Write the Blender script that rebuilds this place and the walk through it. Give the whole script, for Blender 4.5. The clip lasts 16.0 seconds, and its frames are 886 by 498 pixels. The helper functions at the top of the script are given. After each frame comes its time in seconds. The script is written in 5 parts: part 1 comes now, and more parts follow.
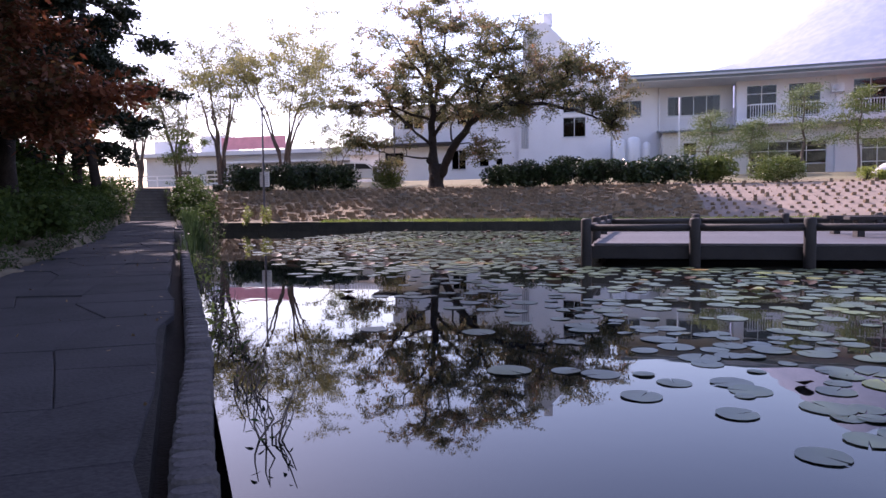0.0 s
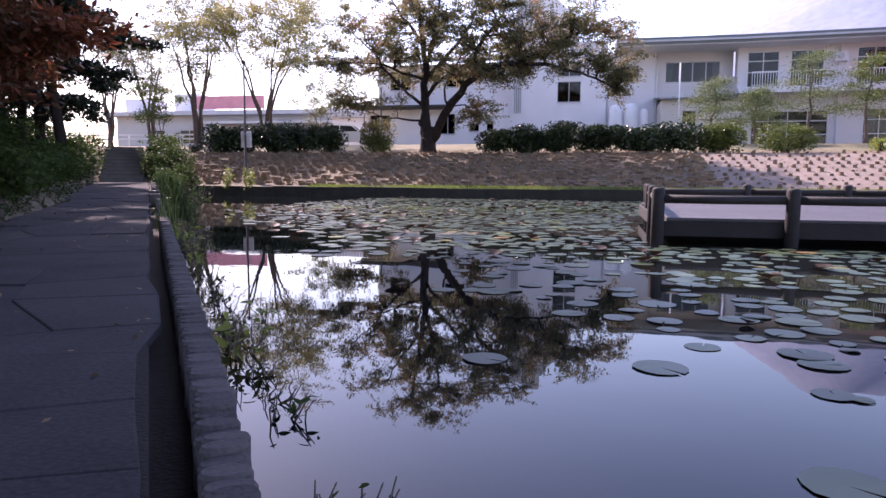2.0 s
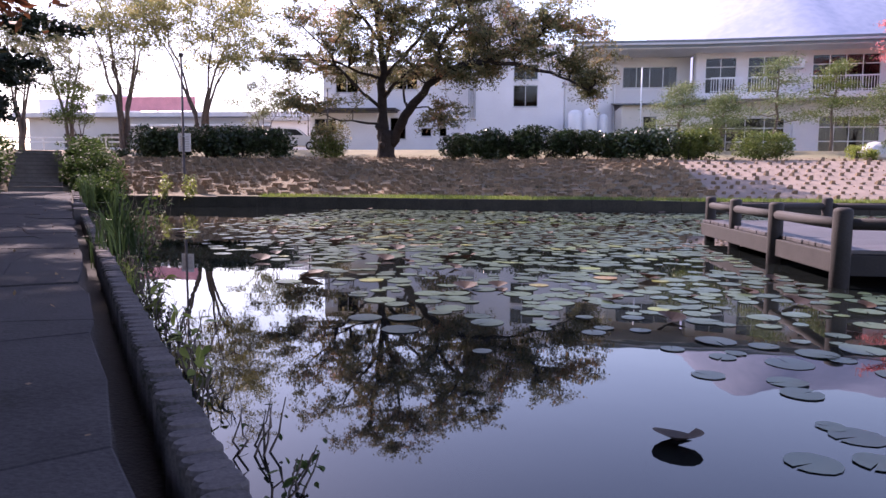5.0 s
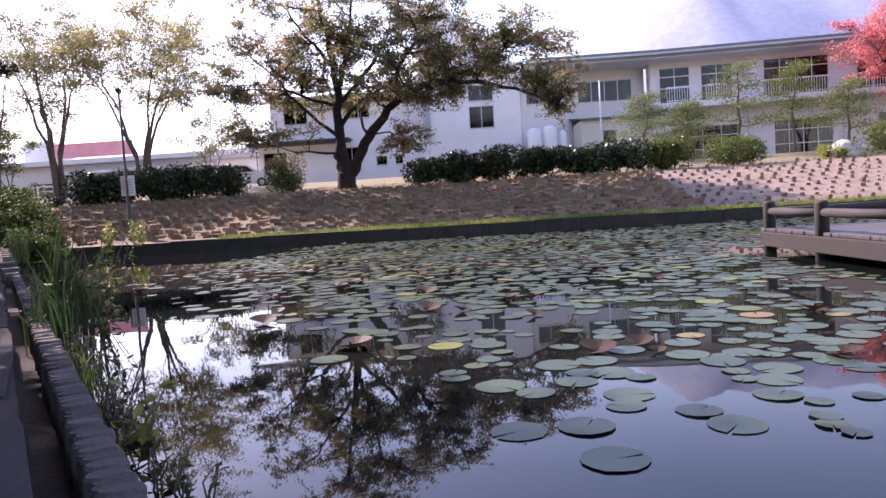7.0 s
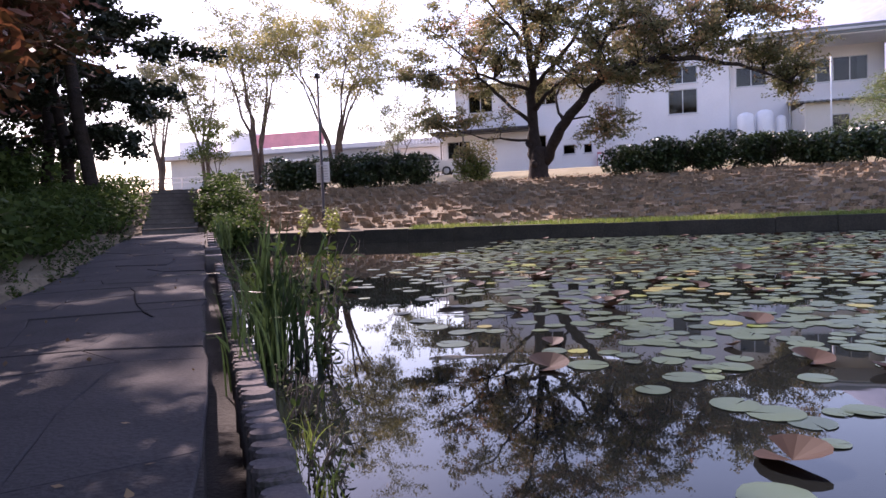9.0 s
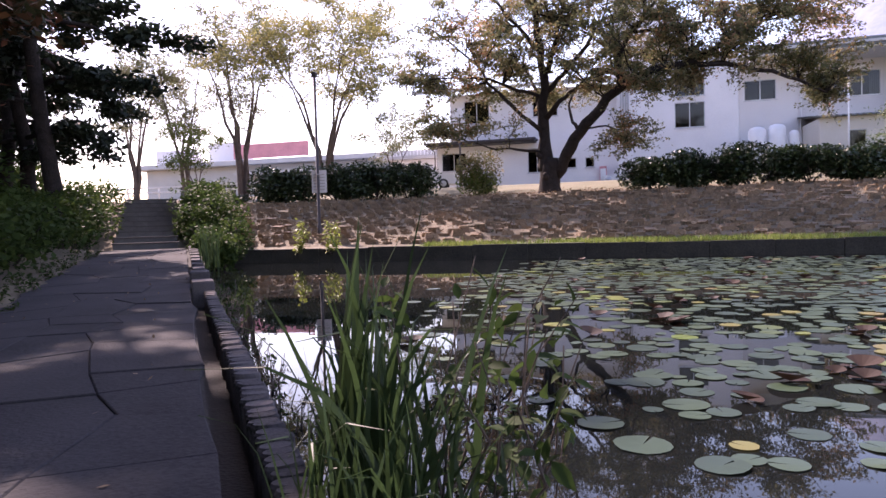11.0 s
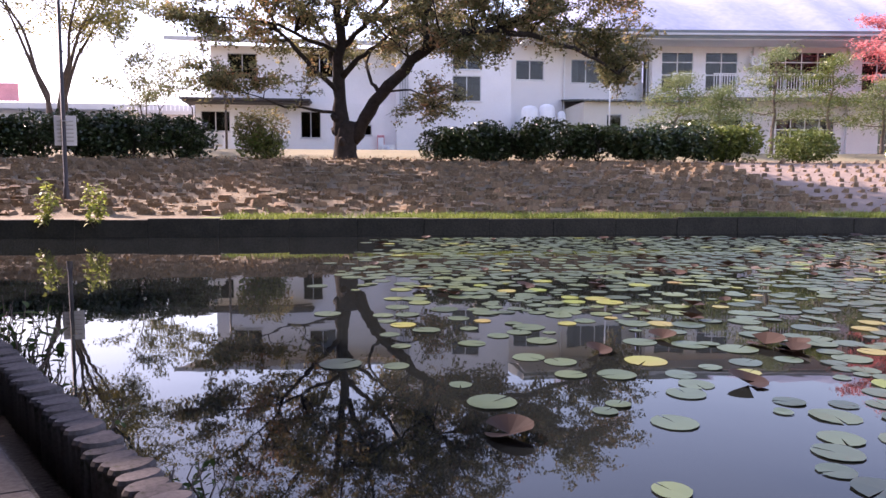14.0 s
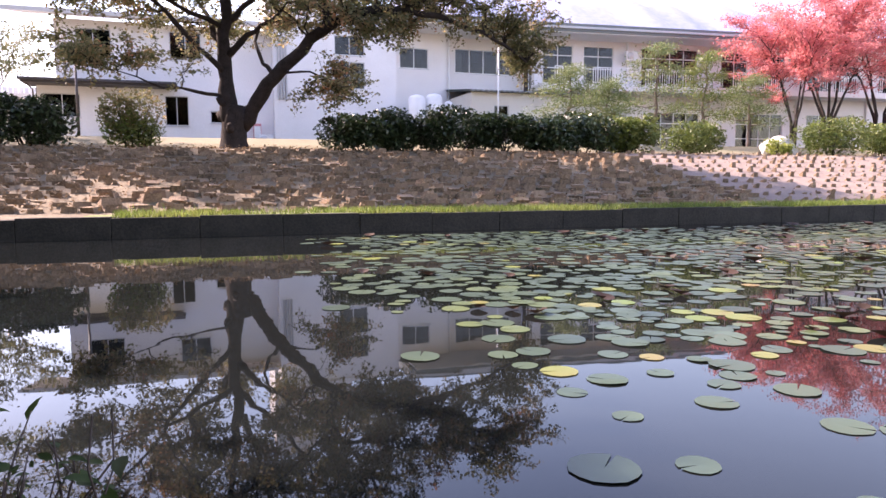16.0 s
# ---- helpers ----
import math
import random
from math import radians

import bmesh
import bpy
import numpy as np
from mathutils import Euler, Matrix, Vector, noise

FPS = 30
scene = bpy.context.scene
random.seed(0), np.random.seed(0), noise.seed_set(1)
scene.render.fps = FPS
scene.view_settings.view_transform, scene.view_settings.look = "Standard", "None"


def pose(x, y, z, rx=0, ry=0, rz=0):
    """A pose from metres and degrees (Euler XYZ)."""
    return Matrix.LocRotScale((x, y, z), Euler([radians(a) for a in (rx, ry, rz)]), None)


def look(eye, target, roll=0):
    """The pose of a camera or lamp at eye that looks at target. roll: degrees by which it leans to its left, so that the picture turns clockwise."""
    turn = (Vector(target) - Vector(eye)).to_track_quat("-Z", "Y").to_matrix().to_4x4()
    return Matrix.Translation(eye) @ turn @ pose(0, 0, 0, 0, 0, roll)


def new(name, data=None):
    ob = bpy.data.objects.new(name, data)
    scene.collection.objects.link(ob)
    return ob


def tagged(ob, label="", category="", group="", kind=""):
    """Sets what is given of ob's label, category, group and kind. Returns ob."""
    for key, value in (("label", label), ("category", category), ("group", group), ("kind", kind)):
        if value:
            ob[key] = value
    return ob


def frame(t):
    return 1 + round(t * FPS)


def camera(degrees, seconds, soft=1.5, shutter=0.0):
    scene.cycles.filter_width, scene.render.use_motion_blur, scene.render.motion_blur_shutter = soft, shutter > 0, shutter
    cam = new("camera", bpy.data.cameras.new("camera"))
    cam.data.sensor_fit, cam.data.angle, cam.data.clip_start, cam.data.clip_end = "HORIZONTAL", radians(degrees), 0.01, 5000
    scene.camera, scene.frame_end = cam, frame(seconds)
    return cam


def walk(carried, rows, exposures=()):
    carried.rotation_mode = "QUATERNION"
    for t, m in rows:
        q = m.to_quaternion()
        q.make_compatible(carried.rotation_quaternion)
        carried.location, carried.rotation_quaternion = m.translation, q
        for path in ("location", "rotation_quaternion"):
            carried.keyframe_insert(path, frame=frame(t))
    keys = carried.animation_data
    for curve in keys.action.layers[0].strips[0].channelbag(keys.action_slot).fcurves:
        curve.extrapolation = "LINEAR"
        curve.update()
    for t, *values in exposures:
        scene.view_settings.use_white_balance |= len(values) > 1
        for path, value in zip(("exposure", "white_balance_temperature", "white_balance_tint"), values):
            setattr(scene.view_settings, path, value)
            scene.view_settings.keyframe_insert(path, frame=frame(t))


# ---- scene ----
cam = camera(65.6, 16.0)

EXPOSURES = [(0.0, 1.15, 6450, 42), (3.5, 1.42, 6550, 42), (9.0, 1.42, 6800, 42), (12.5, 1.48, 6950, 42), (16.0, 2.0, 7200, 38)]
PATH = [
    (0, (-0.248, 3.568, 0.904), (-2.671, 12.839, 0.352), -0.6),
    (0.5, (-0.578, 3.949, 0.904), (-2.804, 13.272, 0.347), -0.0),
    (1, (-0.927, 4.415, 0.9), (-3.264, 13.699, 0.185), -0.8),
    (1.5, (-1.251, 4.835, 0.887), (-3.627, 14.079, -0.15), 0.4),
    (2, (-1.565, 5.261, 0.865), (-3.659, 14.574, -0.148), 0.4),
    (2.5, (-1.911, 5.578, 0.902), (-3.67, 14.958, -0.144), 0.4),
    (3, (-2.267, 6.014, 0.908), (-3.46, 15.473, -0.205), 1.0),
    (3.5, (-2.62, 6.43, 0.943), (-3.884, 15.874, -0.218), 0.8),
    (6, (-4.299, 8.896, 0.916), (-5.078, 18.442, 0.253), -1.1),
    (6.5, (-4.581, 9.307, 0.888), (-4.971, 18.879, 0.307), -2.4),
    (7, (-4.909, 9.812, 0.913), (-5.377, 19.387, 0.361), -3.5),
    (7.5, (-5.254, 10.286, 0.936), (-5.804, 19.85, 0.269), -3.3),
    (8, (-5.57, 10.816, 0.954), (-7.358, 20.226, 0.244), -3.0),
    (8.5, (-5.883, 11.318, 0.962), (-8.306, 20.589, 0.358), -2.9),
    (9, (-6.25, 11.81, 0.943), (-9.018, 20.985, 0.396), -2.3),
    (11.5, (-8.425, 14.476, 1.012), (-10.611, 23.819, 0.709), -1.2),
    (12, (-8.82, 14.878, 1.043), (-10.013, 24.4, 0.702), 0.2),
    (12.5, (-9.178, 15.199, 1.031), (-9.91, 24.752, 0.464), 1.3),
    (13, (-9.642, 15.658, 1.009), (-9.553, 25.234, 0.347), 2.0),
    (13.5, (-9.97, 16.084, 0.986), (-9.437, 25.64, 0.242), 1.5),
    (14, (-10.297, 16.602, 1.019), (-9.234, 26.112, 0.203), 0.1),
    (14.5, (-10.63, 17.148, 0.997), (-9.017, 26.575, 0.143), -0.6),
    (15, (-11.005, 17.655, 0.995), (-8.988, 26.998, 0.068), -0.4),
    (15.5, (-11.394, 18.218, 0.979), (-8.88, 27.436, 0.062), 0.0),
    (16, (-11.678, 18.621, 0.974), (-8.708, 27.705, 0.062), -0.2),
]
walk(cam, [(t, look(eye, target, roll)) for t, eye, target, roll in PATH], EXPOSURES)

# ---------------------------------------------------------------- light
world = bpy.data.worlds.new("world")
scene.world = world
world.use_nodes = True
wn = world.node_tree.nodes
sky = wn.new("ShaderNodeTexSky")
sky.sky_type = "NISHITA"
sky.sun_disc = False
SUN_EL, SUN_AZ = radians(40), radians(-47)      # azimuth from +y towards +x
sky.sun_elevation, sky.sun_rotation = SUN_EL, SUN_AZ
sky.dust_density, sky.air_density, sky.ozone_density = 0.8, 1.2, 2.0
wn["Background"].inputs["Strength"].default_value = 0.15
world.node_tree.links.new(sky.outputs[0], wn["Background"].inputs["Color"])
sun = new("sun", bpy.data.lights.new("sun", "SUN"))
sun.data.energy, sun.data.angle, sun.data.color = 4.5, radians(0.6), (1.0, 0.93, 0.82)
sdir = Vector((math.sin(SUN_AZ) * math.cos(SUN_EL), math.cos(SUN_AZ) * math.cos(SUN_EL), math.sin(SUN_EL)))
sun.matrix_world = look(sdir * 100, (0, 0, 0))


# ---------------------------------------------------------------- materials
def mat(name, a, b=None, rough=0.8, scale=3.0, fine=40.0, bump=0.3, dist=0.02, metal=0.0, spec=0.5, rnd=0.0, c=None):
    """Two colours mixed by coarse and fine noise, with fine relief; c: a stain colour in patches."""
    m = bpy.data.materials.new(name)
    m.use_nodes = True
    nt, nd = m.node_tree, m.node_tree.nodes
    bs = nd["Principled BSDF"]
    bs.inputs["Roughness"].default_value = rough
    bs.inputs["Metallic"].default_value = metal
    bs.inputs["Specular IOR Level"].default_value = spec
    b = b or tuple(v * 0.75 for v in a)
    tc = nd.new("ShaderNodeTexCoord")
    n1, n2 = nd.new("ShaderNodeTexNoise"), nd.new("ShaderNodeTexNoise")
    n1.inputs["Scale"].default_value, n1.inputs["Detail"].default_value = scale, 6
    n2.inputs["Scale"].default_value, n2.inputs["Detail"].default_value = fine, 4
    for n in (n1, n2):
        nt.links.new(tc.outputs["Object"], n.inputs["Vector"])
    add = nd.new("ShaderNodeMath")
    add.operation = "MULTIPLY_ADD"
    add.inputs[1].default_value = 0.5
    nt.links.new(n2.outputs[0], add.inputs[0])
    half = nd.new("ShaderNodeMath")
    half.operation = "MULTIPLY"
    half.inputs[1].default_value = 0.5
    nt.links.new(n1.outputs[0], half.inputs[0])
    nt.links.new(half.outputs[0], add.inputs[2])
    ramp = nd.new("ShaderNodeValToRGB")
    e = ramp.color_ramp.elements
    e[0].position, e[0].color = 0.36, (*b, 1)
    e[1].position, e[1].color = 0.62, (*a, 1)
    if c:
        k = ramp.color_ramp.elements.new(0.30)
        k.color = (*c, 1)
    src = add.outputs[0]
    if rnd:
        oi = nd.new("ShaderNodeObjectInfo")
        mr = nd.new("ShaderNodeMath")
        mr.operation = "MULTIPLY_ADD"
        mr.inputs[1].default_value = rnd
        nt.links.new(oi.outputs["Random"], mr.inputs[0])
        sh = nd.new("ShaderNodeMath")
        sh.operation = "SUBTRACT"
        sh.inputs[1].default_value = rnd / 2
        nt.links.new(src, sh.inputs[0])
        nt.links.new(sh.outputs[0], mr.inputs[2])
        src = mr.outputs[0]
    nt.links.new(src, ramp.inputs[0])
    nt.links.new(ramp.outputs[0], bs.inputs["Base Color"])
    bp = nd.new("ShaderNodeBump")
    bp.inputs["Strength"].default_value, bp.inputs["Distance"].default_value = bump, dist
    nt.links.new(add.outputs[0], bp.inputs["Height"])
    nt.links.new(bp.outputs[0], bs.inputs["Normal"])
    return m


def leaf_mat(name, colours, rough=0.5, through_light=0.35, spec=0.3):
    """Leaves: a colour of its own for each leaf, some light let through."""
    m = bpy.data.materials.new(name)
    m.use_nodes = True
    nt, nd = m.node_tree, m.node_tree.nodes
    bs = nd["Principled BSDF"]
    bs.inputs["Roughness"].default_value = rough
    bs.inputs["Specular IOR Level"].default_value = spec
    geo = nd.new("ShaderNodeNewGeometry")
    tc, nz = nd.new("ShaderNodeTexCoord"), nd.new("ShaderNodeTexNoise")
    nz.inputs["Scale"].default_value = 0.55
    nt.links.new(tc.outputs["Object"], nz.inputs["Vector"])
    mx = nd.new("ShaderNodeMath")
    mx.operation = "MULTIPLY_ADD"
    mx.inputs[1].default_value = 0.55
    sc = nd.new("ShaderNodeMath")
    sc.operation = "MULTIPLY_ADD"
    sc.inputs[1].default_value, sc.inputs[2].default_value = 1.5, -0.52
    nt.links.new(nz.outputs[0], sc.inputs[0])
    nt.links.new(geo.outputs["Random Per Island"], mx.inputs[0])
    nt.links.new(sc.outputs[0], mx.inputs[2])
    ramp = nd.new("ShaderNodeValToRGB")
    el = ramp.color_ramp.elements
    while len(el) < len(colours):
        el.new(0.5)
    for i, col in enumerate(colours):
        el[i].position, el[i].color = i / max(1, len(colours) - 1), (*col, 1)
    nt.links.new(mx.outputs[0], ramp.inputs[0])
    nt.links.new(ramp.outputs[0], bs.inputs["Base Color"])
    tr = nd.new("ShaderNodeBsdfTranslucent")
    nt.links.new(ramp.outputs[0], tr.inputs["Color"])
    mix = nd.new("ShaderNodeMixShader")
    mix.inputs[0].default_value = through_light
    nt.links.new(bs.outputs[0], mix.inputs[1])
    nt.links.new(tr.outputs[0], mix.inputs[2])
    nt.links.new(mix.outputs[0], nd["Material Output"].inputs["Surface"])
    return m


def water_mat():
    m = bpy.data.materials.new("pond water")
    m.use_nodes = True
    nt, nd = m.node_tree, m.node_tree.nodes
    bs = nd["Principled BSDF"]
    bs.inputs["Base Color"].default_value = (0.008, 0.010, 0.010, 1)
    bs.inputs["Roughness"].default_value = 0.015
    bs.inputs["IOR"].default_value = 1.333
    tc, nz = nd.new("ShaderNodeTexCoord"), nd.new("ShaderNodeTexNoise")
    nz.inputs["Scale"].default_value, nz.inputs["Detail"].default_value = 2.2, 2
    nt.links.new(tc.outputs["Object"], nz.inputs["Vector"])
    bp = nd.new("ShaderNodeBump")
    bp.inputs["Strength"].default_value, bp.inputs["Distance"].default_value = 0.10, 0.008
    nt.links.new(nz.outputs[0], bp.inputs["Height"])
    nt.links.new(bp.outputs[0], bs.inputs["Normal"])
    return m


def glass_mat():
    m = bpy.data.materials.new("window glass")
    m.use_nodes = True
    nt, nd = m.node_tree, m.node_tree.nodes
    gl, tp = nd.new("ShaderNodeBsdfGlossy"), nd.new("ShaderNodeBsdfTransparent")
    gl.inputs["Roughness"].default_value = 0.03
    tp.inputs["Color"].default_value = (0.42, 0.44, 0.46, 1)
    mix, fr = nd.new("ShaderNodeMixShader"), nd.new("ShaderNodeFresnel")
    fr.inputs["IOR"].default_value = 1.45
    nt.links.new(fr.outputs[0], mix.inputs[0])
    nt.links.new(tp.outputs[0], mix.inputs[1])
    nt.links.new(gl.outputs[0], mix.inputs[2])
    nt.links.new(mix.outputs[0], nd["Material Output"].inputs["Surface"])
    return m


M_WALL = mat("white render", (0.82, 0.80, 0.80), (0.74, 0.72, 0.72), 0.85, 0.6, 25, 0.15, c=(0.62, 0.58, 0.55))
M_CREAM = mat("cream siding", (0.70, 0.66, 0.58), (0.62, 0.58, 0.50), 0.8, 0.8, 25, 0.15)
M_GREYW = mat("grey wall", (0.55, 0.54, 0.52), (0.46, 0.45, 0.43), 0.85, 0.5, 20, 0.15)
M_ROOF = mat("grey-green roof metal", (0.16, 0.18, 0.18), (0.11, 0.13, 0.13), 0.5, 1.0, 30, 0.1)
M_ROOF2 = mat("pale roof", (0.55, 0.55, 0.55), (0.45, 0.45, 0.45), 0.6, 1.0, 30, 0.1)
M_DARKROOF = mat("dark porch roof", (0.06, 0.055, 0.06), None, 0.6)
M_GLASS = glass_mat()
M_ALU = mat("aluminium frame", (0.62, 0.62, 0.63), None, 0.4, 2, 30, 0.02, metal=0.3)
M_WHITE = mat("white paint", (0.8, 0.8, 0.8), (0.72, 0.72, 0.72), 0.5, 2, 30, 0.05)
# Near-black colour stands in for the shade inside the unlit rooms.
M_ROOM = mat("room lining painted dark", (0.045, 0.043, 0.042), None, 0.9)
M_CURTAIN = mat("curtain cloth", (0.55, 0.53, 0.5), (0.4, 0.39, 0.37), 0.9, 5, 30)
M_SOIL = mat("leaf litter soil", (0.30, 0.20, 0.13), (0.13, 0.085, 0.055), 0.95, 2.5, 30, 0.8, 0.05, c=(0.06, 0.045, 0.03))
M_BLOCK = mat("weathered bank block", (0.29, 0.20, 0.125), (0.12, 0.088, 0.055), 0.95, 3.5, 25, 1.0, 0.05, rnd=0.3, c=(0.07, 0.07, 0.03))
M_GROUND = mat("dry ground", (0.20, 0.155, 0.095), (0.10, 0.08, 0.05), 0.95, 0.9, 18, 0.8, 0.05, c=(0.05, 0.06, 0.025))
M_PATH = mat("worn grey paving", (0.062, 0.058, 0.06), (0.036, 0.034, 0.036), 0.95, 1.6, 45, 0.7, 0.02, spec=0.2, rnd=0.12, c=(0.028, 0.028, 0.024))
# Soil tone taken near black to paint the shade deep in the gap.
M_JOINT = mat("soil with gap shade painted in", (0.018, 0.016, 0.014), (0.010, 0.009, 0.008), 0.95, 6, 50, 0.8, 0.03)
M_LOG = mat("concrete log edging", (0.13, 0.115, 0.115), (0.075, 0.068, 0.068), 0.95, 6, 60, 0.6, 0.01, spec=0.2, rnd=0.25, c=(0.045, 0.045, 0.035))
M_WALLSTONE = mat("mossy bank wall", (0.055, 0.048, 0.036), (0.024, 0.023, 0.016), 0.95, 2.0, 25, 0.7, 0.03, c=(0.03, 0.035, 0.02))
M_DOCK = mat("dark weathered timber", (0.030, 0.026, 0.026), (0.016, 0.014, 0.014), 0.8, 4, 50, 0.5, 0.01, rnd=0.2)
M_DECK = mat("weathered deck boards", (0.075, 0.068, 0.075), (0.05, 0.046, 0.05), 0.6, 4, 50, 0.4, 0.008, rnd=0.25)
M_BARK = mat("dark bark", (0.05, 0.04, 0.036), (0.022, 0.018, 0.016), 0.95, 5, 30, 1.0, 0.04, spec=0.2)
M_BARK2 = mat("grey-brown bark", (0.16, 0.12, 0.10), (0.08, 0.06, 0.05), 0.95, 5, 30, 0.8, 0.03)
M_POLE = mat("brown painted steel", (0.055, 0.042, 0.038), None, 0.5, 5, 40, 0.1)
M_WATER = water_mat()
M_STONE = mat("concrete steps", (0.17, 0.16, 0.15), (0.10, 0.095, 0.09), 0.9, 3, 40, 0.5, 0.02)
# Concrete of the right bank; its sunlit paleness is put into the colour.
M_FACING = mat("concrete bank facing, sunlit tone", (0.24, 0.185, 0.15), (0.17, 0.13, 0.105), 0.95, 1.2, 22, 0.8, 0.04, c=(0.13, 0.11, 0.07))
M_YARD = mat("sandy schoolyard", (0.21, 0.18, 0.11), (0.13, 0.125, 0.065), 0.95, 0.7, 30, 0.4, 0.02, c=(0.24, 0.24, 0.13))
M_CARW = mat("white car paint", (0.78, 0.78, 0.78), (0.74, 0.74, 0.75), 0.25, 1, 20, 0.0)
M_TYRE = mat("tyre rubber", (0.02, 0.02, 0.02), None, 0.8)
M_RED = mat("faded red banner", (0.72, 0.30, 0.32), None, 0.8, 1, 10, 0.05)
# Pale blue stands in for the haze over the distant woods.
M_HILL = mat("wooded ridge in painted haze", (0.33, 0.36, 0.47), (0.26, 0.30, 0.40), 1.0, 0.01, 0.08, 0.0, spec=0.0)

L_CHERRY = leaf_mat("cherry leaves turning", [(0.09, 0.10, 0.05), (0.14, 0.155, 0.07), (0.21, 0.20, 0.095), (0.30, 0.23, 0.115), (0.45, 0.21, 0.11)], 0.5, 0.58)
L_PALE = leaf_mat("thin pale leaves", [(0.15, 0.18, 0.09), (0.21, 0.22, 0.12), (0.29, 0.26, 0.15)])
L_YELLOW = leaf_mat("yellowing leaves", [(0.20, 0.22, 0.10), (0.33, 0.31, 0.12), (0.48, 0.40, 0.13)])
L_HEDGE = leaf_mat("glossy evergreen leaves", [(0.018, 0.035, 0.014), (0.03, 0.055, 0.02), (0.06, 0.085, 0.03)], 0.35, 0.2, 0.5)
L_AZALEA = leaf_mat("azalea leaves", [(0.07, 0.11, 0.03), (0.13, 0.17, 0.04), (0.24, 0.25, 0.08)], 0.45, 0.3)
L_RED = leaf_mat("red maple leaves", [(0.50, 0.12, 0.13), (0.64, 0.22, 0.22), (0.72, 0.35, 0.32)], 0.5, 0.5)
# Dark leaf tones with the shade beside the path already put in.
L_DARKRED = leaf_mat("maple leaves in painted shade", [(0.045, 0.05, 0.018), (0.10, 0.05, 0.02), (0.17, 0.055, 0.03), (0.20, 0.07, 0.03)], 0.6, 0.35)
L_PINE = leaf_mat("dark pine needles", [(0.012, 0.02, 0.012), (0.02, 0.032, 0.018), (0.03, 0.045, 0.022)], 0.6, 0.15)
L_TOPIARY = leaf_mat("soft pine needles", [(0.10, 0.15, 0.06), (0.16, 0.20, 0.08), (0.24, 0.26, 0.12)], 0.6, 0.3)
L_WEED = leaf_mat("weed leaves", [(0.03, 0.055, 0.016), (0.05, 0.085, 0.022), (0.09, 0.125, 0.03)], 0.65, 0.35, 0.12)
L_WEEDY = leaf_mat("yellow-green weed leaves", [(0.20, 0.26, 0.05), (0.34, 0.36, 0.09)], 0.5, 0.45)
L_REED = leaf_mat("reed blades", [(0.025, 0.05, 0.018), (0.05, 0.085, 0.03)], 0.45, 0.35)
L_GRASS = leaf_mat("bank grass", [(0.10, 0.15, 0.03), (0.17, 0.23, 0.05), (0.26, 0.28, 0.08)], 0.6, 0.4)
M_TURF = mat("green turf", (0.15, 0.19, 0.045), (0.08, 0.10, 0.03), 0.95, 1.5, 30, 0.8, 0.03, c=(0.20, 0.15, 0.08))
L_LITTER = leaf_mat("fallen leaves", [(0.11, 0.07, 0.04), (0.22, 0.145, 0.08), (0.36, 0.25, 0.14)], 0.8, 0.1)
L_PAD = leaf_mat("lily pad leaves", [(0.026, 0.045, 0.032), (0.036, 0.06, 0.04), (0.048, 0.078, 0.048), (0.062, 0.095, 0.05), (0.10, 0.135, 0.045)], 0.32, 0.06, 0.35)
L_PADY = leaf_mat("yellow lily pad leaves", [(0.11, 0.18, 0.035), (0.17, 0.20, 0.045), (0.24, 0.15, 0.06)], 0.35, 0.15, 0.5)
L_PADB = leaf_mat("withered lily pad leaves", [(0.025, 0.017, 0.014), (0.055, 0.032, 0.02)], 0.6, 0.1, 0.15)


# ---------------------------------------------------------------- mesh helpers
def link(name, verts, faces, material, parent=None, label="", smooth=False):
    me = bpy.data.meshes.new(name)
    me.from_pydata(verts, [], faces)
    me.materials.append(material)
    if smooth:
        me.polygons.foreach_set("use_smooth", [True] * len(me.polygons))
    ob = new(name, me)
    if parent is not None:
        ob.parent = parent
    if label:
        ob["label"] = label
    return ob


def empty(name, at, label, category, group="", kind="", rz=0.0):
    ob = new(name)
    ob.matrix_world = pose(*at, 0, 0, rz)
    return tagged(ob, label, category, group, kind)


def box_data(boxes):
    v, f = [], []
    for x0, x1, y0, y1, z0, z1 in boxes:
        k = len(v)
        v += [(x0, y0, z0), (x1, y0, z0), (x1, y1, z0), (x0, y1, z0), (x0, y0, z1), (x1, y0, z1), (x1, y1, z1), (x0, y1, z1)]
        f += [(k, k + 3, k + 2, k + 1), (k + 4, k + 5, k + 6, k + 7), (k, k + 1, k + 5, k + 4), (k + 1, k + 2, k + 6, k + 5), (k + 2, k + 3, k + 7, k + 6), (k + 3, k, k + 4, k + 7)]
    return v, f


def boxes(name, bx, material, parent=None, label="", bevel=0.0):
    v, f = box_data(bx)
    if not bevel:
        return link(name, v, f, material, parent, label)
    bm = bmesh.new()
    vs = [bm.verts.new(p) for p in v]
    for q in f:
        bm.faces.new([vs[i] for i in q])
    bmesh.ops.bevel(bm, geom=list(bm.edges), offset=bevel, segments=2, affect="EDGES", profile=0.6)
    me = bpy.data.meshes.new(name)
    bm.to_mesh(me)
    bm.free()
    me.materials.append(material)
    ob = new(name, me)
    if parent is not None:
        ob.parent = parent
    if label:
        ob["label"] = label
    return ob


def each_box(name, bx, material, parent=None, label="", bevel=0.0):
    """One part for each box."""
    for one in bx:
        boxes(name, [one], material, parent, label, bevel)


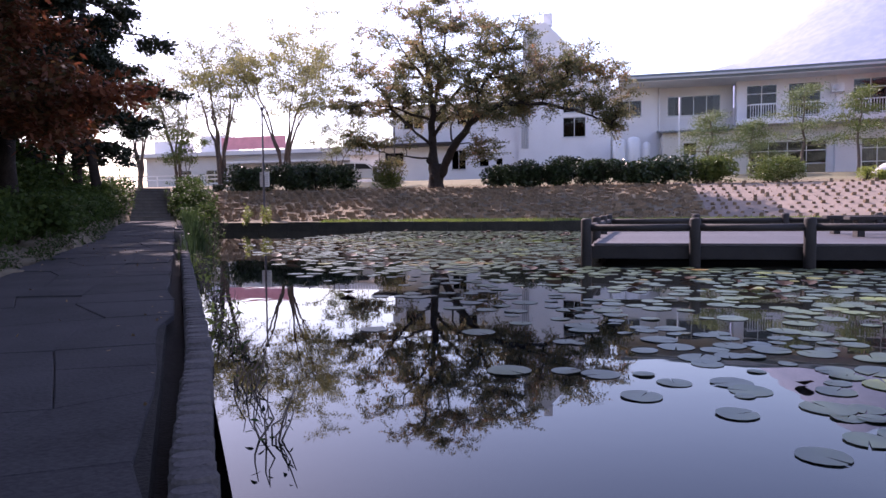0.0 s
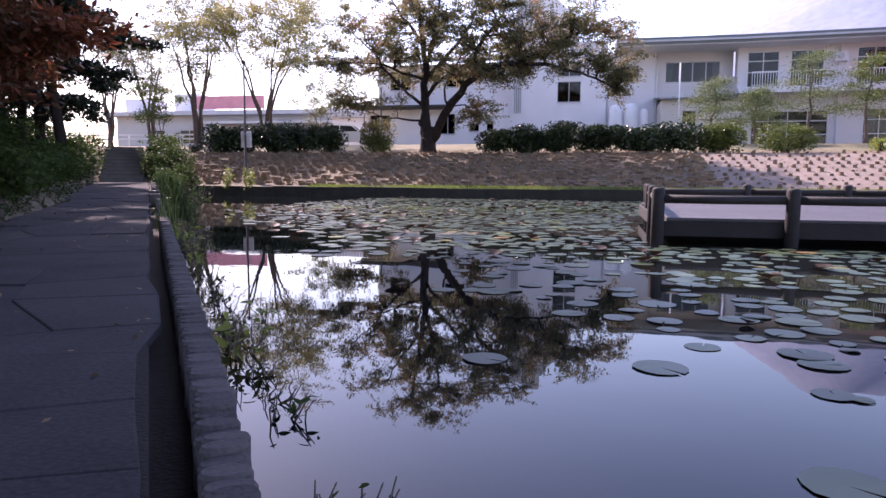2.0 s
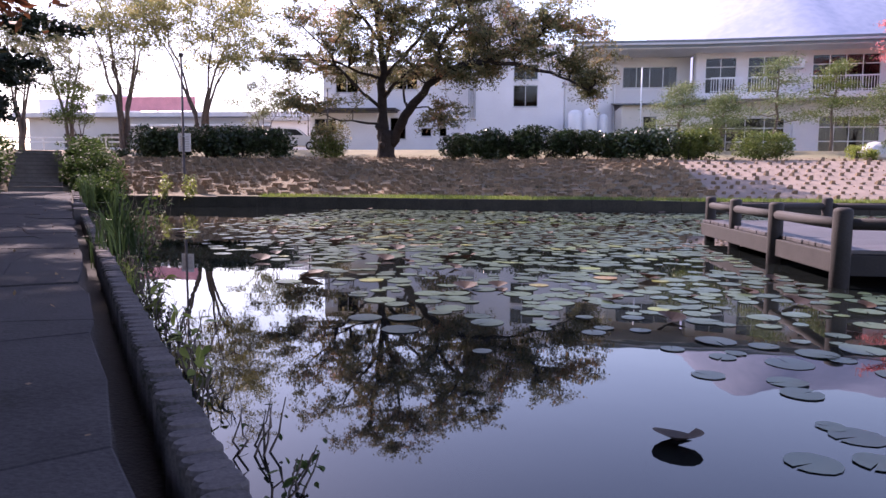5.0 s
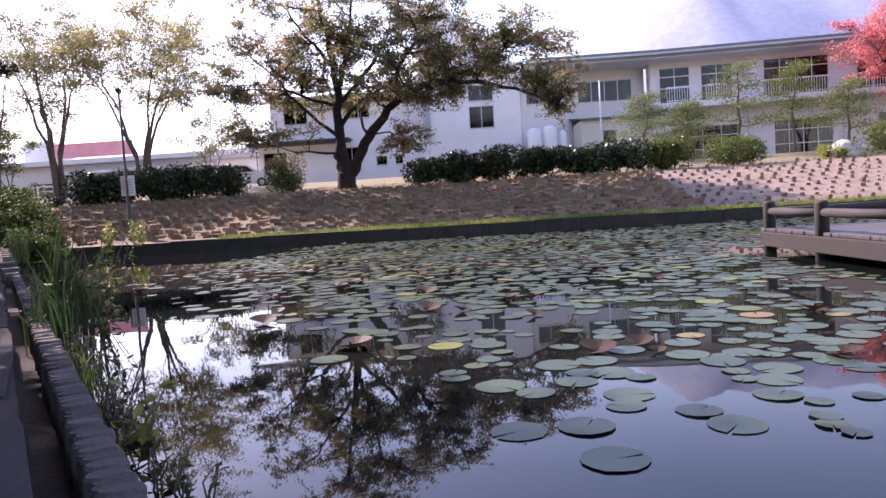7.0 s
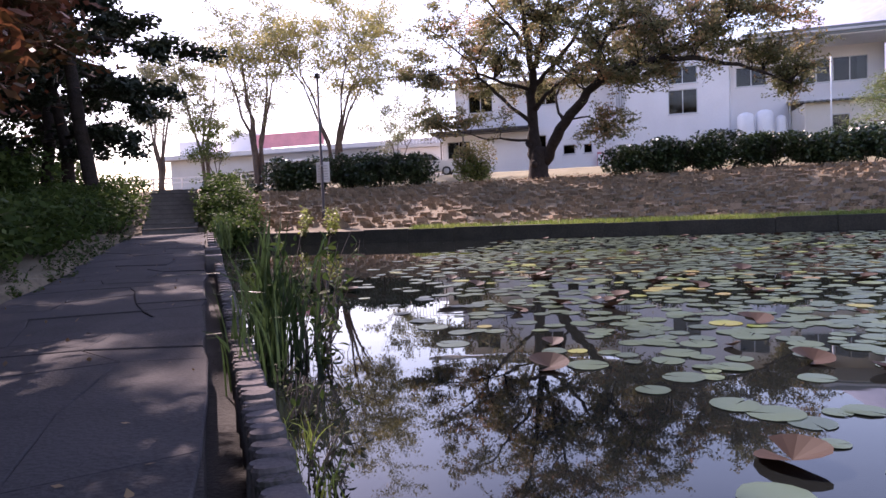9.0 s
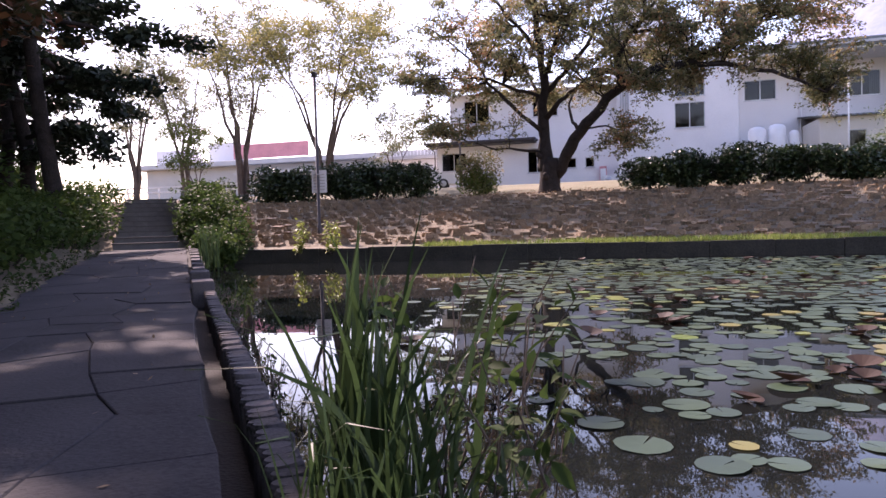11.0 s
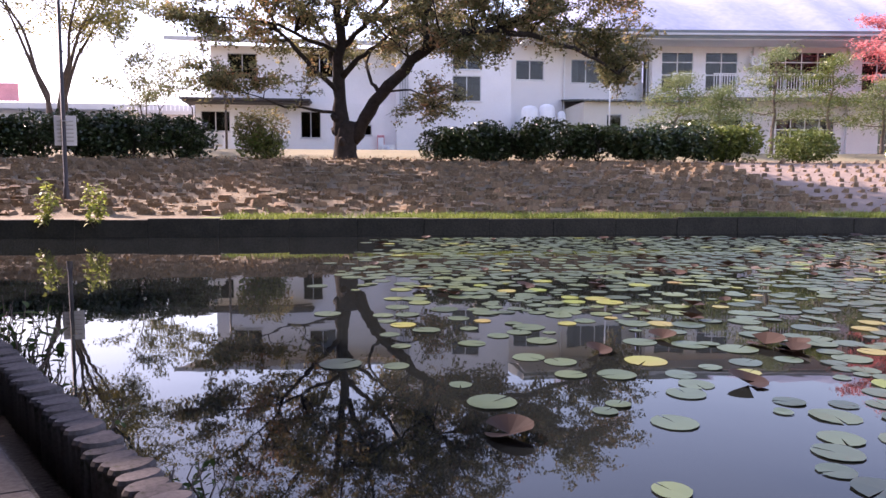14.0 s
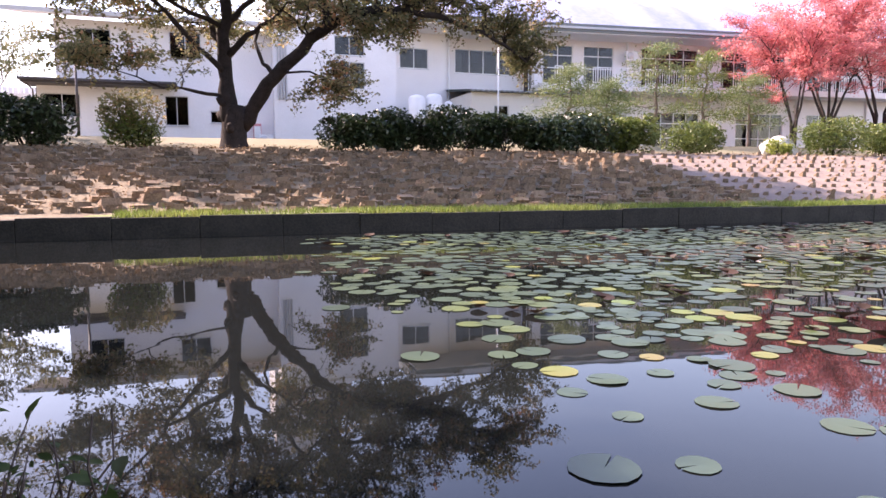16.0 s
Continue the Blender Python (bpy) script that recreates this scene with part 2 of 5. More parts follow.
class Tubes:
    """Tapered limbs gathered into one mesh."""
    def __init__(self, sides=7):
        self.v, self.f, self.n = [], [], sides

    def add(self, pts, radii):
        n, k = self.n, len(self.v)
        pts = [Vector(p) for p in pts]
        side = None
        for i, (p, r) in enumerate(zip(pts, radii)):
            d = (pts[min(i + 1, len(pts) - 1)] - pts[max(i - 1, 0)]).normalized()
            a = d.orthogonal().normalized() if side is None else (side - d * side.dot(d)).normalized()
            side = a
            b = d.cross(a)
            for j in range(n):
                t = 2 * math.pi * j / n
                self.v.append(tuple(p + (a * math.cos(t) + b * math.sin(t)) * r))
        for i in range(len(pts) - 1):
            for j in range(n):
                q = k + i * n
                self.f.append((q + j, q + (j + 1) % n, q + n + (j + 1) % n, q + n + j))
        self.f.append(tuple(k + j for j in reversed(range(n))))
        self.f.append(tuple(k + (len(pts) - 1) * n + j for j in range(n)))

    def link(self, name, material, parent=None, label=""):
        return link(name, self.v, self.f, material, parent, label, True)


def curve_pts(a, b, rng, n=6, wob=0.08, sag=0.0):
    a, b = np.array(a, float), np.array(b, float)
    L = np.linalg.norm(b - a)
    out = []
    for i in range(n + 1):
        t = i / n
        p = a + (b - a) * t + rng.normal(0, wob * L, 3) * math.sin(math.pi * t)
        p[2] += sag * L * math.sin(math.pi * t)
        out.append(p)
    return out


def broad_leaves(name, centres, size, rng, material, parent):
    """Pointed oval leaves, each folded a little along its midrib."""
    v, f = [], []
    for c in centres:
        d = Vector(rng.normal(size=3) * (1, 1, 0.5)).normalized()
        w = d.cross(Vector((rng.normal() * 0.4, rng.normal() * 0.4, 1))).normalized()
        up = w.cross(d)
        s, k, c = size * rng.uniform(0.6, 1.3), len(v), Vector(c)
        v.append(tuple(c))
        for u, h in ((0.25, 0.20), (0.55, 0.22), (0.82, 0.10)):
            sag = -up * s * 0.22 * u * u
            v += [tuple(c + (d * u + w * h + up * 0.06) * s + sag), tuple(c + d * u * s + sag), tuple(c + (d * u - w * h + up * 0.06) * s + sag)]
        v.append(tuple(c + d * s - up * s * 0.22))
        f += [(k, k + 2, k + 1), (k, k + 3, k + 2), (k + 7, k + 8, k + 10), (k + 8, k + 9, k + 10)]
        for a in (1, 4):
            f += [(k + a, k + a + 1, k + a + 4, k + a + 3), (k + a + 1, k + a + 2, k + a + 5, k + a + 4)]
    return link(name, v, f, material, parent, "", True)


def leaves_data(centres, size, rng, flat=0.5, aspect=1.7):
    """One folded diamond leaf at each centre: an island of two triangles."""
    c = np.asarray(centres, float)
    n = len(c)
    d = rng.normal(size=(n, 3))
    d[:, 2] *= 0.6
    d /= np.linalg.norm(d, axis=1)[:, None]
    u = rng.normal(size=(n, 3))
    u[:, 2] += flat * 3
    w = np.cross(d, u)
    w /= np.linalg.norm(w, axis=1)[:, None] + 1e-9
    s = size * rng.uniform(0.6, 1.3, (n, 1))
    v = np.stack([c - d * s * 0.5, c + w * s * 0.5 / aspect, c + d * s * 0.5, c - w * s * 0.5 / aspect], 1).reshape(-1, 3)
    f = np.arange(n * 4).reshape(n, 4)
    return v, f


def leaf_mesh(name, centres, size, rng, material, parent=None, flat=0.5, label="", aspect=1.7):
    v, f = leaves_data(centres, size, rng, flat, aspect)
    return link(name, v.tolist(), f.tolist(), material, parent, label)


def smooth(t):
    t = min(1.0, max(0.0, t))
    return t * t * (3 - 2 * t)


# ---------------------------------------------------------------- plan: the path runs beside the pond
PX, PY, UX, UY = -1.5, 5.2, -0.584, 0.812


def on_path(s, l, z=0.0):
    """s metres along the edging, l metres to its land side."""
    return (PX + UX * s - UY * l, PY + UY * s + UX * l, z)


def path_sl(x, y):
    dx, dy = x - PX, y - PY
    return dx * UX + dy * UY, -dx * UY + dy * UX


def path_z(s):
    return 0.03 + 0.10 * smooth((s + 2) / 20) + 0.38 * smooth((s - 18) / 13)


BANK_Y = 32.1


def ground_z(x, y):
    s, l = path_sl(x, y)
    n = noise.noise((x * 0.25, y * 0.25, 0.3)) * 0.12
    # far bank and the level behind it
    far = 0.36 if y < 33.8 else 0.36 + 1.76 * smooth(0.12 + 0.88 * (y - 33.8) / 8.8) - 0.02
    if y > 33.8:
        far = 0.36 + 1.78 * min(1, (y - 33.8) / 8.6) + n * 0.4
    if y > 42.4:
        far = 2.14 + 0.75 * smooth((y - 43) / 7) + 0.3 * smooth((y - 50) / 8) + n * 0.2
    left = path_z(min(s, 31)) + 0.02 + (0.9 * smooth((l - 2.3) / 5) + n if l > 2.1 else 0)
    if s > 31.5 and y > BANK_Y - 3 and -2.4 < l < 4.6:
        ramp = 0.33 + 1.72 * min(1, max(0, (s - 32) / 6.3))
        far = max(far, ramp - 0.5 * max(0, abs(l - 1.1) - 1.2))
        if y < BANK_Y + 0.12 and l > 0.0:
            return far
    if y > BANK_Y + 0.12 and l < 1.0:
        return far
    if y > BANK_Y + 0.12:
        k = smooth((l - 1.0) / 3) * smooth((45 - y) / 10)
        return far * (1 - k) + max(left, far) * k
    if l > 2.0:
        return left
    if l > 0.4 and s > 31.5:
        return left
    if x > 32 or s < -14:
        return 0.3
    return -0.7


def grid_axis(lo, hi, a, b, step, extra=()):
    xs = list(np.arange(a, b + 1e-6, step)) + list(extra)
    w, x = step, b
    while x < hi:
        w *= 1.45
        x += w
        xs.append(x)
    w, x = step, a
    while x > lo:
        w *= 1.45
        x -= w
        xs.append(x)
    return sorted(xs)


gx = grid_axis(-1500, 1500, -42, 36, 0.5)
gy = grid_axis(-1500, 1500, -6, 64, 0.5, (BANK_Y + 0.1, BANK_Y + 0.16))
gv = [(x, y, ground_z(x, y) if -45 < x < 40 and -12 < y < 70 else (3.2 if y > 50 else 0.8)) for y in gy for x in gx]
nx = len(gx)
gf = [(j * nx + i, j * nx + i + 1, (j + 1) * nx + i + 1, (j + 1) * nx + i) for j in range(len(gy) - 1) for i in range(nx - 1)]
tagged(link("ground", gv, gf, M_GROUND, smooth=True), "dry grassy ground with brown leaf litter", "ground", kind="structure")
tagged(link("water", [(33, -14, 0), (33, BANK_Y + 0.05, 0), on_path(33.0, -0.2), on_path(-23.6, -0.2)], [(0, 1, 2, 3)], M_WATER),
       "still dark pond water reflecting trees and sky", "water", kind="structure")

# pale yard between the crest and the school
yx, yy = np.arange(-27, 36.01, 0.5), np.arange(45, 60.51, 0.5)
yv = [(x, y, ground_z(x, y) + (0.03 if 0 < i < len(yx) - 1 and 0 < j < len(yy) - 1 else -0.05)) for j, y in enumerate(yy) for i, x in enumerate(yx)]
yf = [(j * len(yx) + i, j * len(yx) + i + 1, (j + 1) * len(yx) + i + 1, (j + 1) * len(yx) + i) for j in range(len(yy) - 1) for i in range(len(yx) - 1)]
tagged(link("yard", yv, yf, M_YARD, smooth=True), "pale sandy schoolyard with worn dry grass", "yard", kind="structure")

# retaining wall of the far bank, in cast lengths
rng = np.random.default_rng(5)
bank = empty("wall_bank", (0, 0, 0), "low dark mossy concrete pond wall below grass", "wall", kind="structure")
x = -21.0
while x < 33:
    w = 1.5
    d = rng.uniform(-0.012, 0.012)
    boxes("panel", [(x, x + w - 0.008, BANK_Y + d, BANK_Y + 0.24, -0.7, 0.385 + rng.uniform(-0.015, 0.015))], M_WALLSTONE, bank, bevel=0.015)
    x += w
boxes("backing", [(-21, 33, BANK_Y + 0.04, BANK_Y + 0.2, -0.7, 0.34)], M_WALLSTONE, bank)

# ---------------------------------------------------------------- path and edging
base_v, base_f = [], []
for i in range(72):
    s = -10 + i * 0.6
    for l, dz in ((0.05, -0.9), (0.05, -0.02), (2.15, -0.02), (2.3, -0.5)):
        base_v.append(on_path(s, l, path_z(s) + dz))
    if i:
        k = 4 * i
        base_f += [(k - 4 + j, k - 3 + j, k + 1 + j, k + j) for j in range(3)]
path = tagged(link("path", base_v, base_f, M_JOINT, smooth=False), "narrow path of worn grey stone paving with cracks", "path", kind="structure")
gut_v, gut_f = [], []
for i in range(72):
    s = -10 + i * 0.6
    deep = 0.045 + 0.13 * smooth((s + 3) / 1.5) * smooth((22 - s) / 1.0)
    for l in (-0.28, 0.06):
        gut_v.append(on_path(s, l, path_z(s) - deep))
    if i:
        gut_f.append((2 * i - 2, 2 * i - 1, 2 * i + 1, 2 * i))
tagged(link("gutter", gut_v, gut_f, M_JOINT), "soil-filled gap beside the path, its shade painted dark", "gutter", kind="structure")

# ---------------------------------------------------------------- timber platform over the pond
dock = empty("pond_deck", (0, 0, 0), "dark timber viewing deck with low rail over pond", "deck")


def post_mesh():
    t = Tubes(12)
    t.add([(0, 0, -0.7), (0, 0, 0.70), (0, 0, 0.725), (0, 0, 0.74)], [0.085, 0.085, 0.078, 0.05])
    return t


pm = None
FX, FY = (-0.8, 0.82, 2.4, 4.0, 5.6, 7.2, 8.8), (14.65, 16.6, 18.5, 20.2)
spots = [(x, 14.65 - 0.02 * i) for i, x in enumerate(FX)] + [(-0.8 + 0.08 * i, y) for i, y in enumerate(FY) if i] + [(1.4, 20.4), (3.3, 20.5), (5.2, 20.6), (7.0, 20.7), (8.8, 20.8)]
for x, y in spots:
    if pm is None:
        first = post_mesh().link("post", M_DOCK, dock)
        pm = first.data
        first.location = (x, y, 0)
    else:
        o = new("post", pm)
        o.parent = dock
        o.location = (x, y, 0)


def rail(a, b, r, z):
    t = Tubes(10)
    t.add([(*a, z), ((a[0] + b[0]) / 2, (a[1] + b[1]) / 2, z - 0.005), (*b, z)], [r, r, r])
    return t.link("rail", M_DOCK, dock)


for i in range(len(FX) - 1):
    rail((FX[i] + 0.06, 14.65 - 0.02 * i), (FX[i + 1] - 0.06, 14.65 - 0.02 * i), 0.055, 0.59)
for i in range(3):
    rail((-0.8 + 0.08 * i, FY[i] + 0.06), (-0.72 + 0.08 * i, FY[i + 1] - 0.06), 0.055, 0.59)
far_posts = [(-0.56, 20.2), (1.4, 20.4), (3.3, 20.5), (5.2, 20.6), (7.0, 20.7), (8.8, 20.8)]
for a, b in zip(far_posts, far_posts[1:]):
    rail((a[0] + 0.06, a[1]), (b[0] - 0.06, b[1]), 0.055, 0.59)
boxes("beam", [(-0.72, 9.2, 14.7, 14.86, 0.10, 0.30)], M_DOCK, dock, bevel=0.01)
boxes("beam", [(-0.72, 9.2, 20.0, 20.16, 0.10, 0.30)], M_DOCK, dock, bevel=0.01)
boxes("beam", [(-0.74, -0.58, 14.87, 19.99, 0.10, 0.30)], M_DOCK, dock, bevel=0.01)
plank = None
for i in range(33):
    y = 14.72 + i * 0.167
    if plank is None:
        p = boxes("plank", [(-0.68, 9.2, 0, 0.155, 0, 0.04)], M_DECK, dock, bevel=0.006)
        plank = p.data
    else:
        p = new("plank", plank)
        p.parent = dock
    p.location = (rng.uniform(-0.01, 0.01), y, 0.305)
for x, y in ((4.4, 17.2), (4.4, 18.6), (6.6, 17.4)):
    b = empty("bench", (x, y, 0.346), "low dark timber bench on the deck", "bench", "deck benches")
    boxes("seat", [(-0.8, 0.8, -0.18, 0.18, 0.30, 0.36)], M_DOCK, b, bevel=0.01)
    for sx in (-0.6, 0.6):
        boxes("leg", [(sx - 0.06, sx + 0.06, -0.14, 0.14, 0, 0.30)], M_DOCK, b, bevel=0.01)


# ---------------------------------------------------------------- school building
def wall(name, x0, x1, z0, z1, y, thick, holes, material, parent, label=""):
    """An upright wall along x with openings (x0, x1, z0, z1) cut through."""
    xs = sorted({x0, x1, *[h[i] for h in holes for i in (0, 1)]})
    zs = sorted({z0, z1, *[h[i] for h in holes for i in (2, 3)]})
    bx = []
    for a, b in zip(xs, xs[1:]):
        run = None
        for c, d in zip(zs, zs[1:]):
            solid = not any(h[0] < (a + b) / 2 < h[1] and h[2] < (c + d) / 2 < h[3] for h in holes)
            if solid:
                run = (run[0], d) if run else (c, d)
            if run and (not solid or d == zs[-1]):
                bx.append((a, b, y, y + thick, *run))
                run = None
    v, f = box_data(bx)
    ob = link(name, v, f, material, parent, label)
    bm = bmesh.new()
    bm.from_mesh(ob.data)
    bmesh.ops.remove_doubles(bm, verts=bm.verts, dist=0.0005)
    inner = {}
    for q in bm.faces:
        inner.setdefault(tuple(sorted(v.index for v in q.verts)), []).append(q)
    bmesh.ops.delete(bm, geom=[q for same in inner.values() if len(same) > 1 for q in same], context="FACES")
    bm.to_mesh(ob.data)
    bm.free()
    return ob


def window(x0, x1, z0, z1, y, parent, cols=2, rows=(), frame_mat=None, curtain=0.0, label=""):
    """A framed window set in an opening: frame, mullions, panes, sill, room box painted dark behind."""
    fm = frame_mat or M_ALU
    e = 0.05
    w = boxes("window", [(x0, x0 + e, y + 0.05, y + 0.13, z0, z1), (x1 - e, x1, y + 0.05, y + 0.13, z0, z1), (x0 + e, x1 - e, y + 0.05, y + 0.13, z1 - e, z1), (x0 + e, x1 - e, y + 0.05, y + 0.13, z0, z0 + e)], fm, parent, label)
    zc = [z0 + e, *[z0 + (z1 - z0) * r for r in rows], z1 - e]
    for r in zc[1:-1]:
        boxes("transom", [(x0 + e, x1 - e, y + 0.055, y + 0.12, r - 0.03, r + 0.03)], fm, w)
    xc = [x0 + e + (x1 - x0 - 2 * e) * i / cols for i in range(cols + 1)]
    for m in xc[1:-1]:
        boxes("mullion", [(m - 0.025, m + 0.025, y + 0.06, y + 0.125, z0 + e, z1 - e)], fm, w)
    for a, b in zip(xc, xc[1:]):
        g = boxes("pane", [(a, b, y + 0.085, y + 0.093, z0 + e, z1 - e)], M_GLASS, w)
        g.visible_shadow = False
    boxes("sill", [(x0 - 0.05, x1 + 0.05, y - 0.06, y + 0.05, z0 - 0.06, z0 - 0.002)], fm, w)
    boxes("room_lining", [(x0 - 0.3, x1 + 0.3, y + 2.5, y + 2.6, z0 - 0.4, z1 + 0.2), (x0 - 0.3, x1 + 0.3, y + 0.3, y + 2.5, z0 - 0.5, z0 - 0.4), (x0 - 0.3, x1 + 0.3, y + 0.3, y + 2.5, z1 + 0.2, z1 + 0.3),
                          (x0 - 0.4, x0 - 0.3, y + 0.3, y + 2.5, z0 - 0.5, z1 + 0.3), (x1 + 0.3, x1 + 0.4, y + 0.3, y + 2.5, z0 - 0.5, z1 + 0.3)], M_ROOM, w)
    if curtain:
        n = 14
        v, f = [], []
        for side in (-1, 1):
            k = len(v)
            for i in range(n + 1):
                cx = (x0 + 0.06 + i * curtain / n) if side < 0 else (x1 - 0.06 - i * curtain / n)
                cy = y + 0.24 + 0.03 * math.sin(i * 2.1)
                v += [(cx, cy, z0 + 0.02), (cx, cy, z1 - 0.02)]
            f += [(k + 2 * i, k + 2 * i + 2, k + 2 * i + 3, k + 2 * i + 1) for i in range(n)]
        link("curtain", v, f, M_CURTAIN, w)
    return w


school = empty("school_building", (0, 0, 0), "white two-storey concrete school building with grey metal roof", "building")
GZ = 2.9
# left wing
HA = [(-18.8, -17.0, 7.9, 9.5), (-14.0, -12.3, 8.1, 9.6)]
wall("wall", -19.8, -8.4, 6.4, 9.95, 61.3, 0.3, HA, M_WALL, school)
for h in HA:
    window(*h, 61.3, school)
HP = [(-20.3, -18.55, 4.6, 5.85), (-14.3, -13.05, 4.25, 5.9), (-11.9, -11.07, 4.45, 5.12), (-10.5, -9.9, 4.45, 5.12)]
wall("wall", -20.6, -8.4, GZ - 0.5, 6.4, 60.5, 0.3, HP, M_WALL, school)
for h in HP:
    window(*h, 60.5, school, cols=2 if h[1] - h[0] > 1 else 1)
each_box("wall", [(-20.6, -20.3, 60.8, 72, GZ - 0.5, 6.4), (-19.8, -19.5, 61.6, 72, 6.4, 9.95)], M_WALL, school)
boxes("porch_roof", [(-21.2, -13.6, 59.2, 61.29, 6.36, 6.50), (-21.1, -13.7, 59.35, 61.29, 6.24, 6.355)], M_DARKROOF, school, "thin dark porch roof", bevel=0.02)
t = Tubes(8)
t.add([(-20.75, 60.4, 2.8), (-20.75, 60.4, 6.0), (-20.95, 59.5, 6.3)], [0.04] * 3)
t.link("downpipe", M_POLE, school)
# low pitched roof of the left wing
v = [(-22.2, 60.0, 9.95), (-8.4, 60.0, 9.95), (-8.4, 66.5, 11.2), (-22.2, 66.5, 11.2), (-22.2, 60.0, 10.18), (-8.4, 60.0, 10.18), (-8.4, 66.5, 11.45), (-22.2, 66.5, 11.45)]
f = [(0, 3, 2, 1), (4, 5, 6, 7), (0, 1, 5, 4), (1, 2, 6, 5), (2, 3, 7, 6), (3, 0, 4, 7)]
link("roof", v, f, M_ROOF2, school)
# stair block with tall rooftop tower
HS = [(-4.9, -3.1, 6.56, 8.14), (-4.9, -3.1, 8.5, 9.63), (-4.86, -3.35, 3.9, 4.85)]
wall("wall", -8.39, -1.2, GZ - 0.5, 10.9, 59.7, 0.3, HS, M_WALL, school)
for h in HS:
    window(*h, 59.7, school)
each_box("wall", [(-8.39, -8.09, 60.01, 70, GZ - 0.5, 10.9), (-1.5, -1.2, 60.01, 70, GZ - 0.5, 10.9)], M_WALL, school)
v = [(-8.5, 63, 10.6), (-3.6, 63, 10.6), (-3.6, 69, 10.6), (-8.5, 69, 10.6), (-8.5, 63, 16.6), (-6.6, 63, 16.6), (-3.6, 63, 13.4), (-8.5, 69, 16.6), (-6.6, 69, 16.6), (-3.6, 69, 13.4)]
f = [(0, 1, 6, 5, 4), (1, 2, 9, 6), (2, 3, 7, 8, 9), (3, 0, 4, 7), (4, 5, 8, 7), (5, 6, 9, 8)]
link("tower", v, f, M_WALL, school)
for i in range(7):
    boxes("fin", [(-8.55 + i * 0.17, -8.47 + i * 0.17, 62.84, 62.99, 10.9, 15.6)], M_ROOF2, school)
boxes("chimney", [(-6.9, -6.2, 64, 64.7, 16.61, 17.6)], M_WALL, school)
for i in range(4):
    boxes("fin", [(-8.2 + i * 0.16, -8.13 + i * 0.16, 59.56, 59.69, 5.8, 9.4)], M_ROOF2, school)
boxes("parapet", [(-8.5, -1.1, 59.6, 60.1, 10.901, 11.05)], M_WALL, school)
# middle bay
HC = [(-0.67, 1.18, 8.12, 9.38)]
wall("wall", -1.19, 2.4, GZ - 0.5, 10.35, 60.8, 0.3, HC, M_WALL, school)
window(*HC[0], 60.8, school)
HW = [(3.16, 7.1, 8.08, 9.62)]
wall("wall", 2.41, 8.0, GZ - 0.5, 10.35, 61.4, 0.3, HW, M_WALL, school)
window(*HW[0], 61.4, school, cols=4, curtain=0.5)
for px, pw in ((2.5, 0.06), (-1.05, 0.06), (8.05, 0.05)):
    t = Tubes(8)
    t.add([(px, 60.68, 2.9), (px, 60.68, 10.25)], [pw] * 2)
    t.link("downpipe", M_WHITE, school)
# classroom range with balcony, turned a little towards the pond
wing = empty("classroom_wing", (0, 0, 0), "white two-storey classroom wing with long balcony", "building")
TURN = Matrix.Translation((8.0, 60.1, 0)) @ pose(0, 0, 0, 0, 0, -5) @ Matrix.Translation((-8.0, -60.1, 0))
wing.matrix_world = TURN
cols_up = [(8.75, 10.85, 7.45, 9.95), (11.6, 13.75, 7.45, 9.95), (15.8, 20.1, 7.45, 10.0), (21.9, 24.0, 7.45, 10.0), (25.0, 27.1, 7.45, 10.0), (29.0, 33.3, 7.45, 10.0), (35.1, 37.2, 7.45, 10.0)]
cols_dn = [(9.0, 14.2, 3.3, 5.7), (16.4, 20.3, 3.3, 5.75), (23.2, 27.0, 3.3, 5.8), (29.0, 33.2, 3.3, 5.8)]
wall("wall", 8.01, 40, GZ - 0.5, 10.35, 60.1, 0.3, cols_up + cols_dn, M_WALL, wing)
for h in cols_up:
    wide = h[1] - h[0] > 3
    window(*h, 60.1, wing, cols=4 if wide else 2, rows=(0.42, 0.74), frame_mat=M_WHITE)
for h in cols_dn:
    window(*h, 60.1, wing, cols=4, rows=(0.3, 0.7), frame_mat=M_WHITE, curtain=0.8 if h[0] > 10 else 0)
for px in (8.3, 14.9, 21.2, 28.2, 34.2):
    boxes("pilaster", [(px - 0.22, px + 0.22, 59.9, 60.095, GZ - 0.4, 10.3)], M_WALL, wing)
boxes("balcony_slab", [(8.0, 40, 58.3, 60.08, 6.85, 7.25)], M_WALL, wing, bevel=0.02)
for a, b in ((8.9, 11.0), (11.5, 13.9), (15.2, 20.9), (21.7, 27.6), (28.8, 33.8), (34.8, 38)):
    r = boxes("balcony_rail", [(a, b, 58.42, 58.47, 8.28, 8.34), (a, b, 58.42, 58.47, 7.36, 7.40)], M_WHITE, wing)
    n = int((b - a) / 0.17)
    bar = None
    for i in range(n + 1):
        if bar is None:
            o = boxes("bar", [(-0.018, 0.018, 58.43, 58.46, 7.251, 8.28)], M_WHITE, r)
            bar = o.data
        else:
            o = new("bar", bar)
            o.parent = r
        o.location = (a + 0.03 + i * (b - a - 0.06) / n, 0, 0)
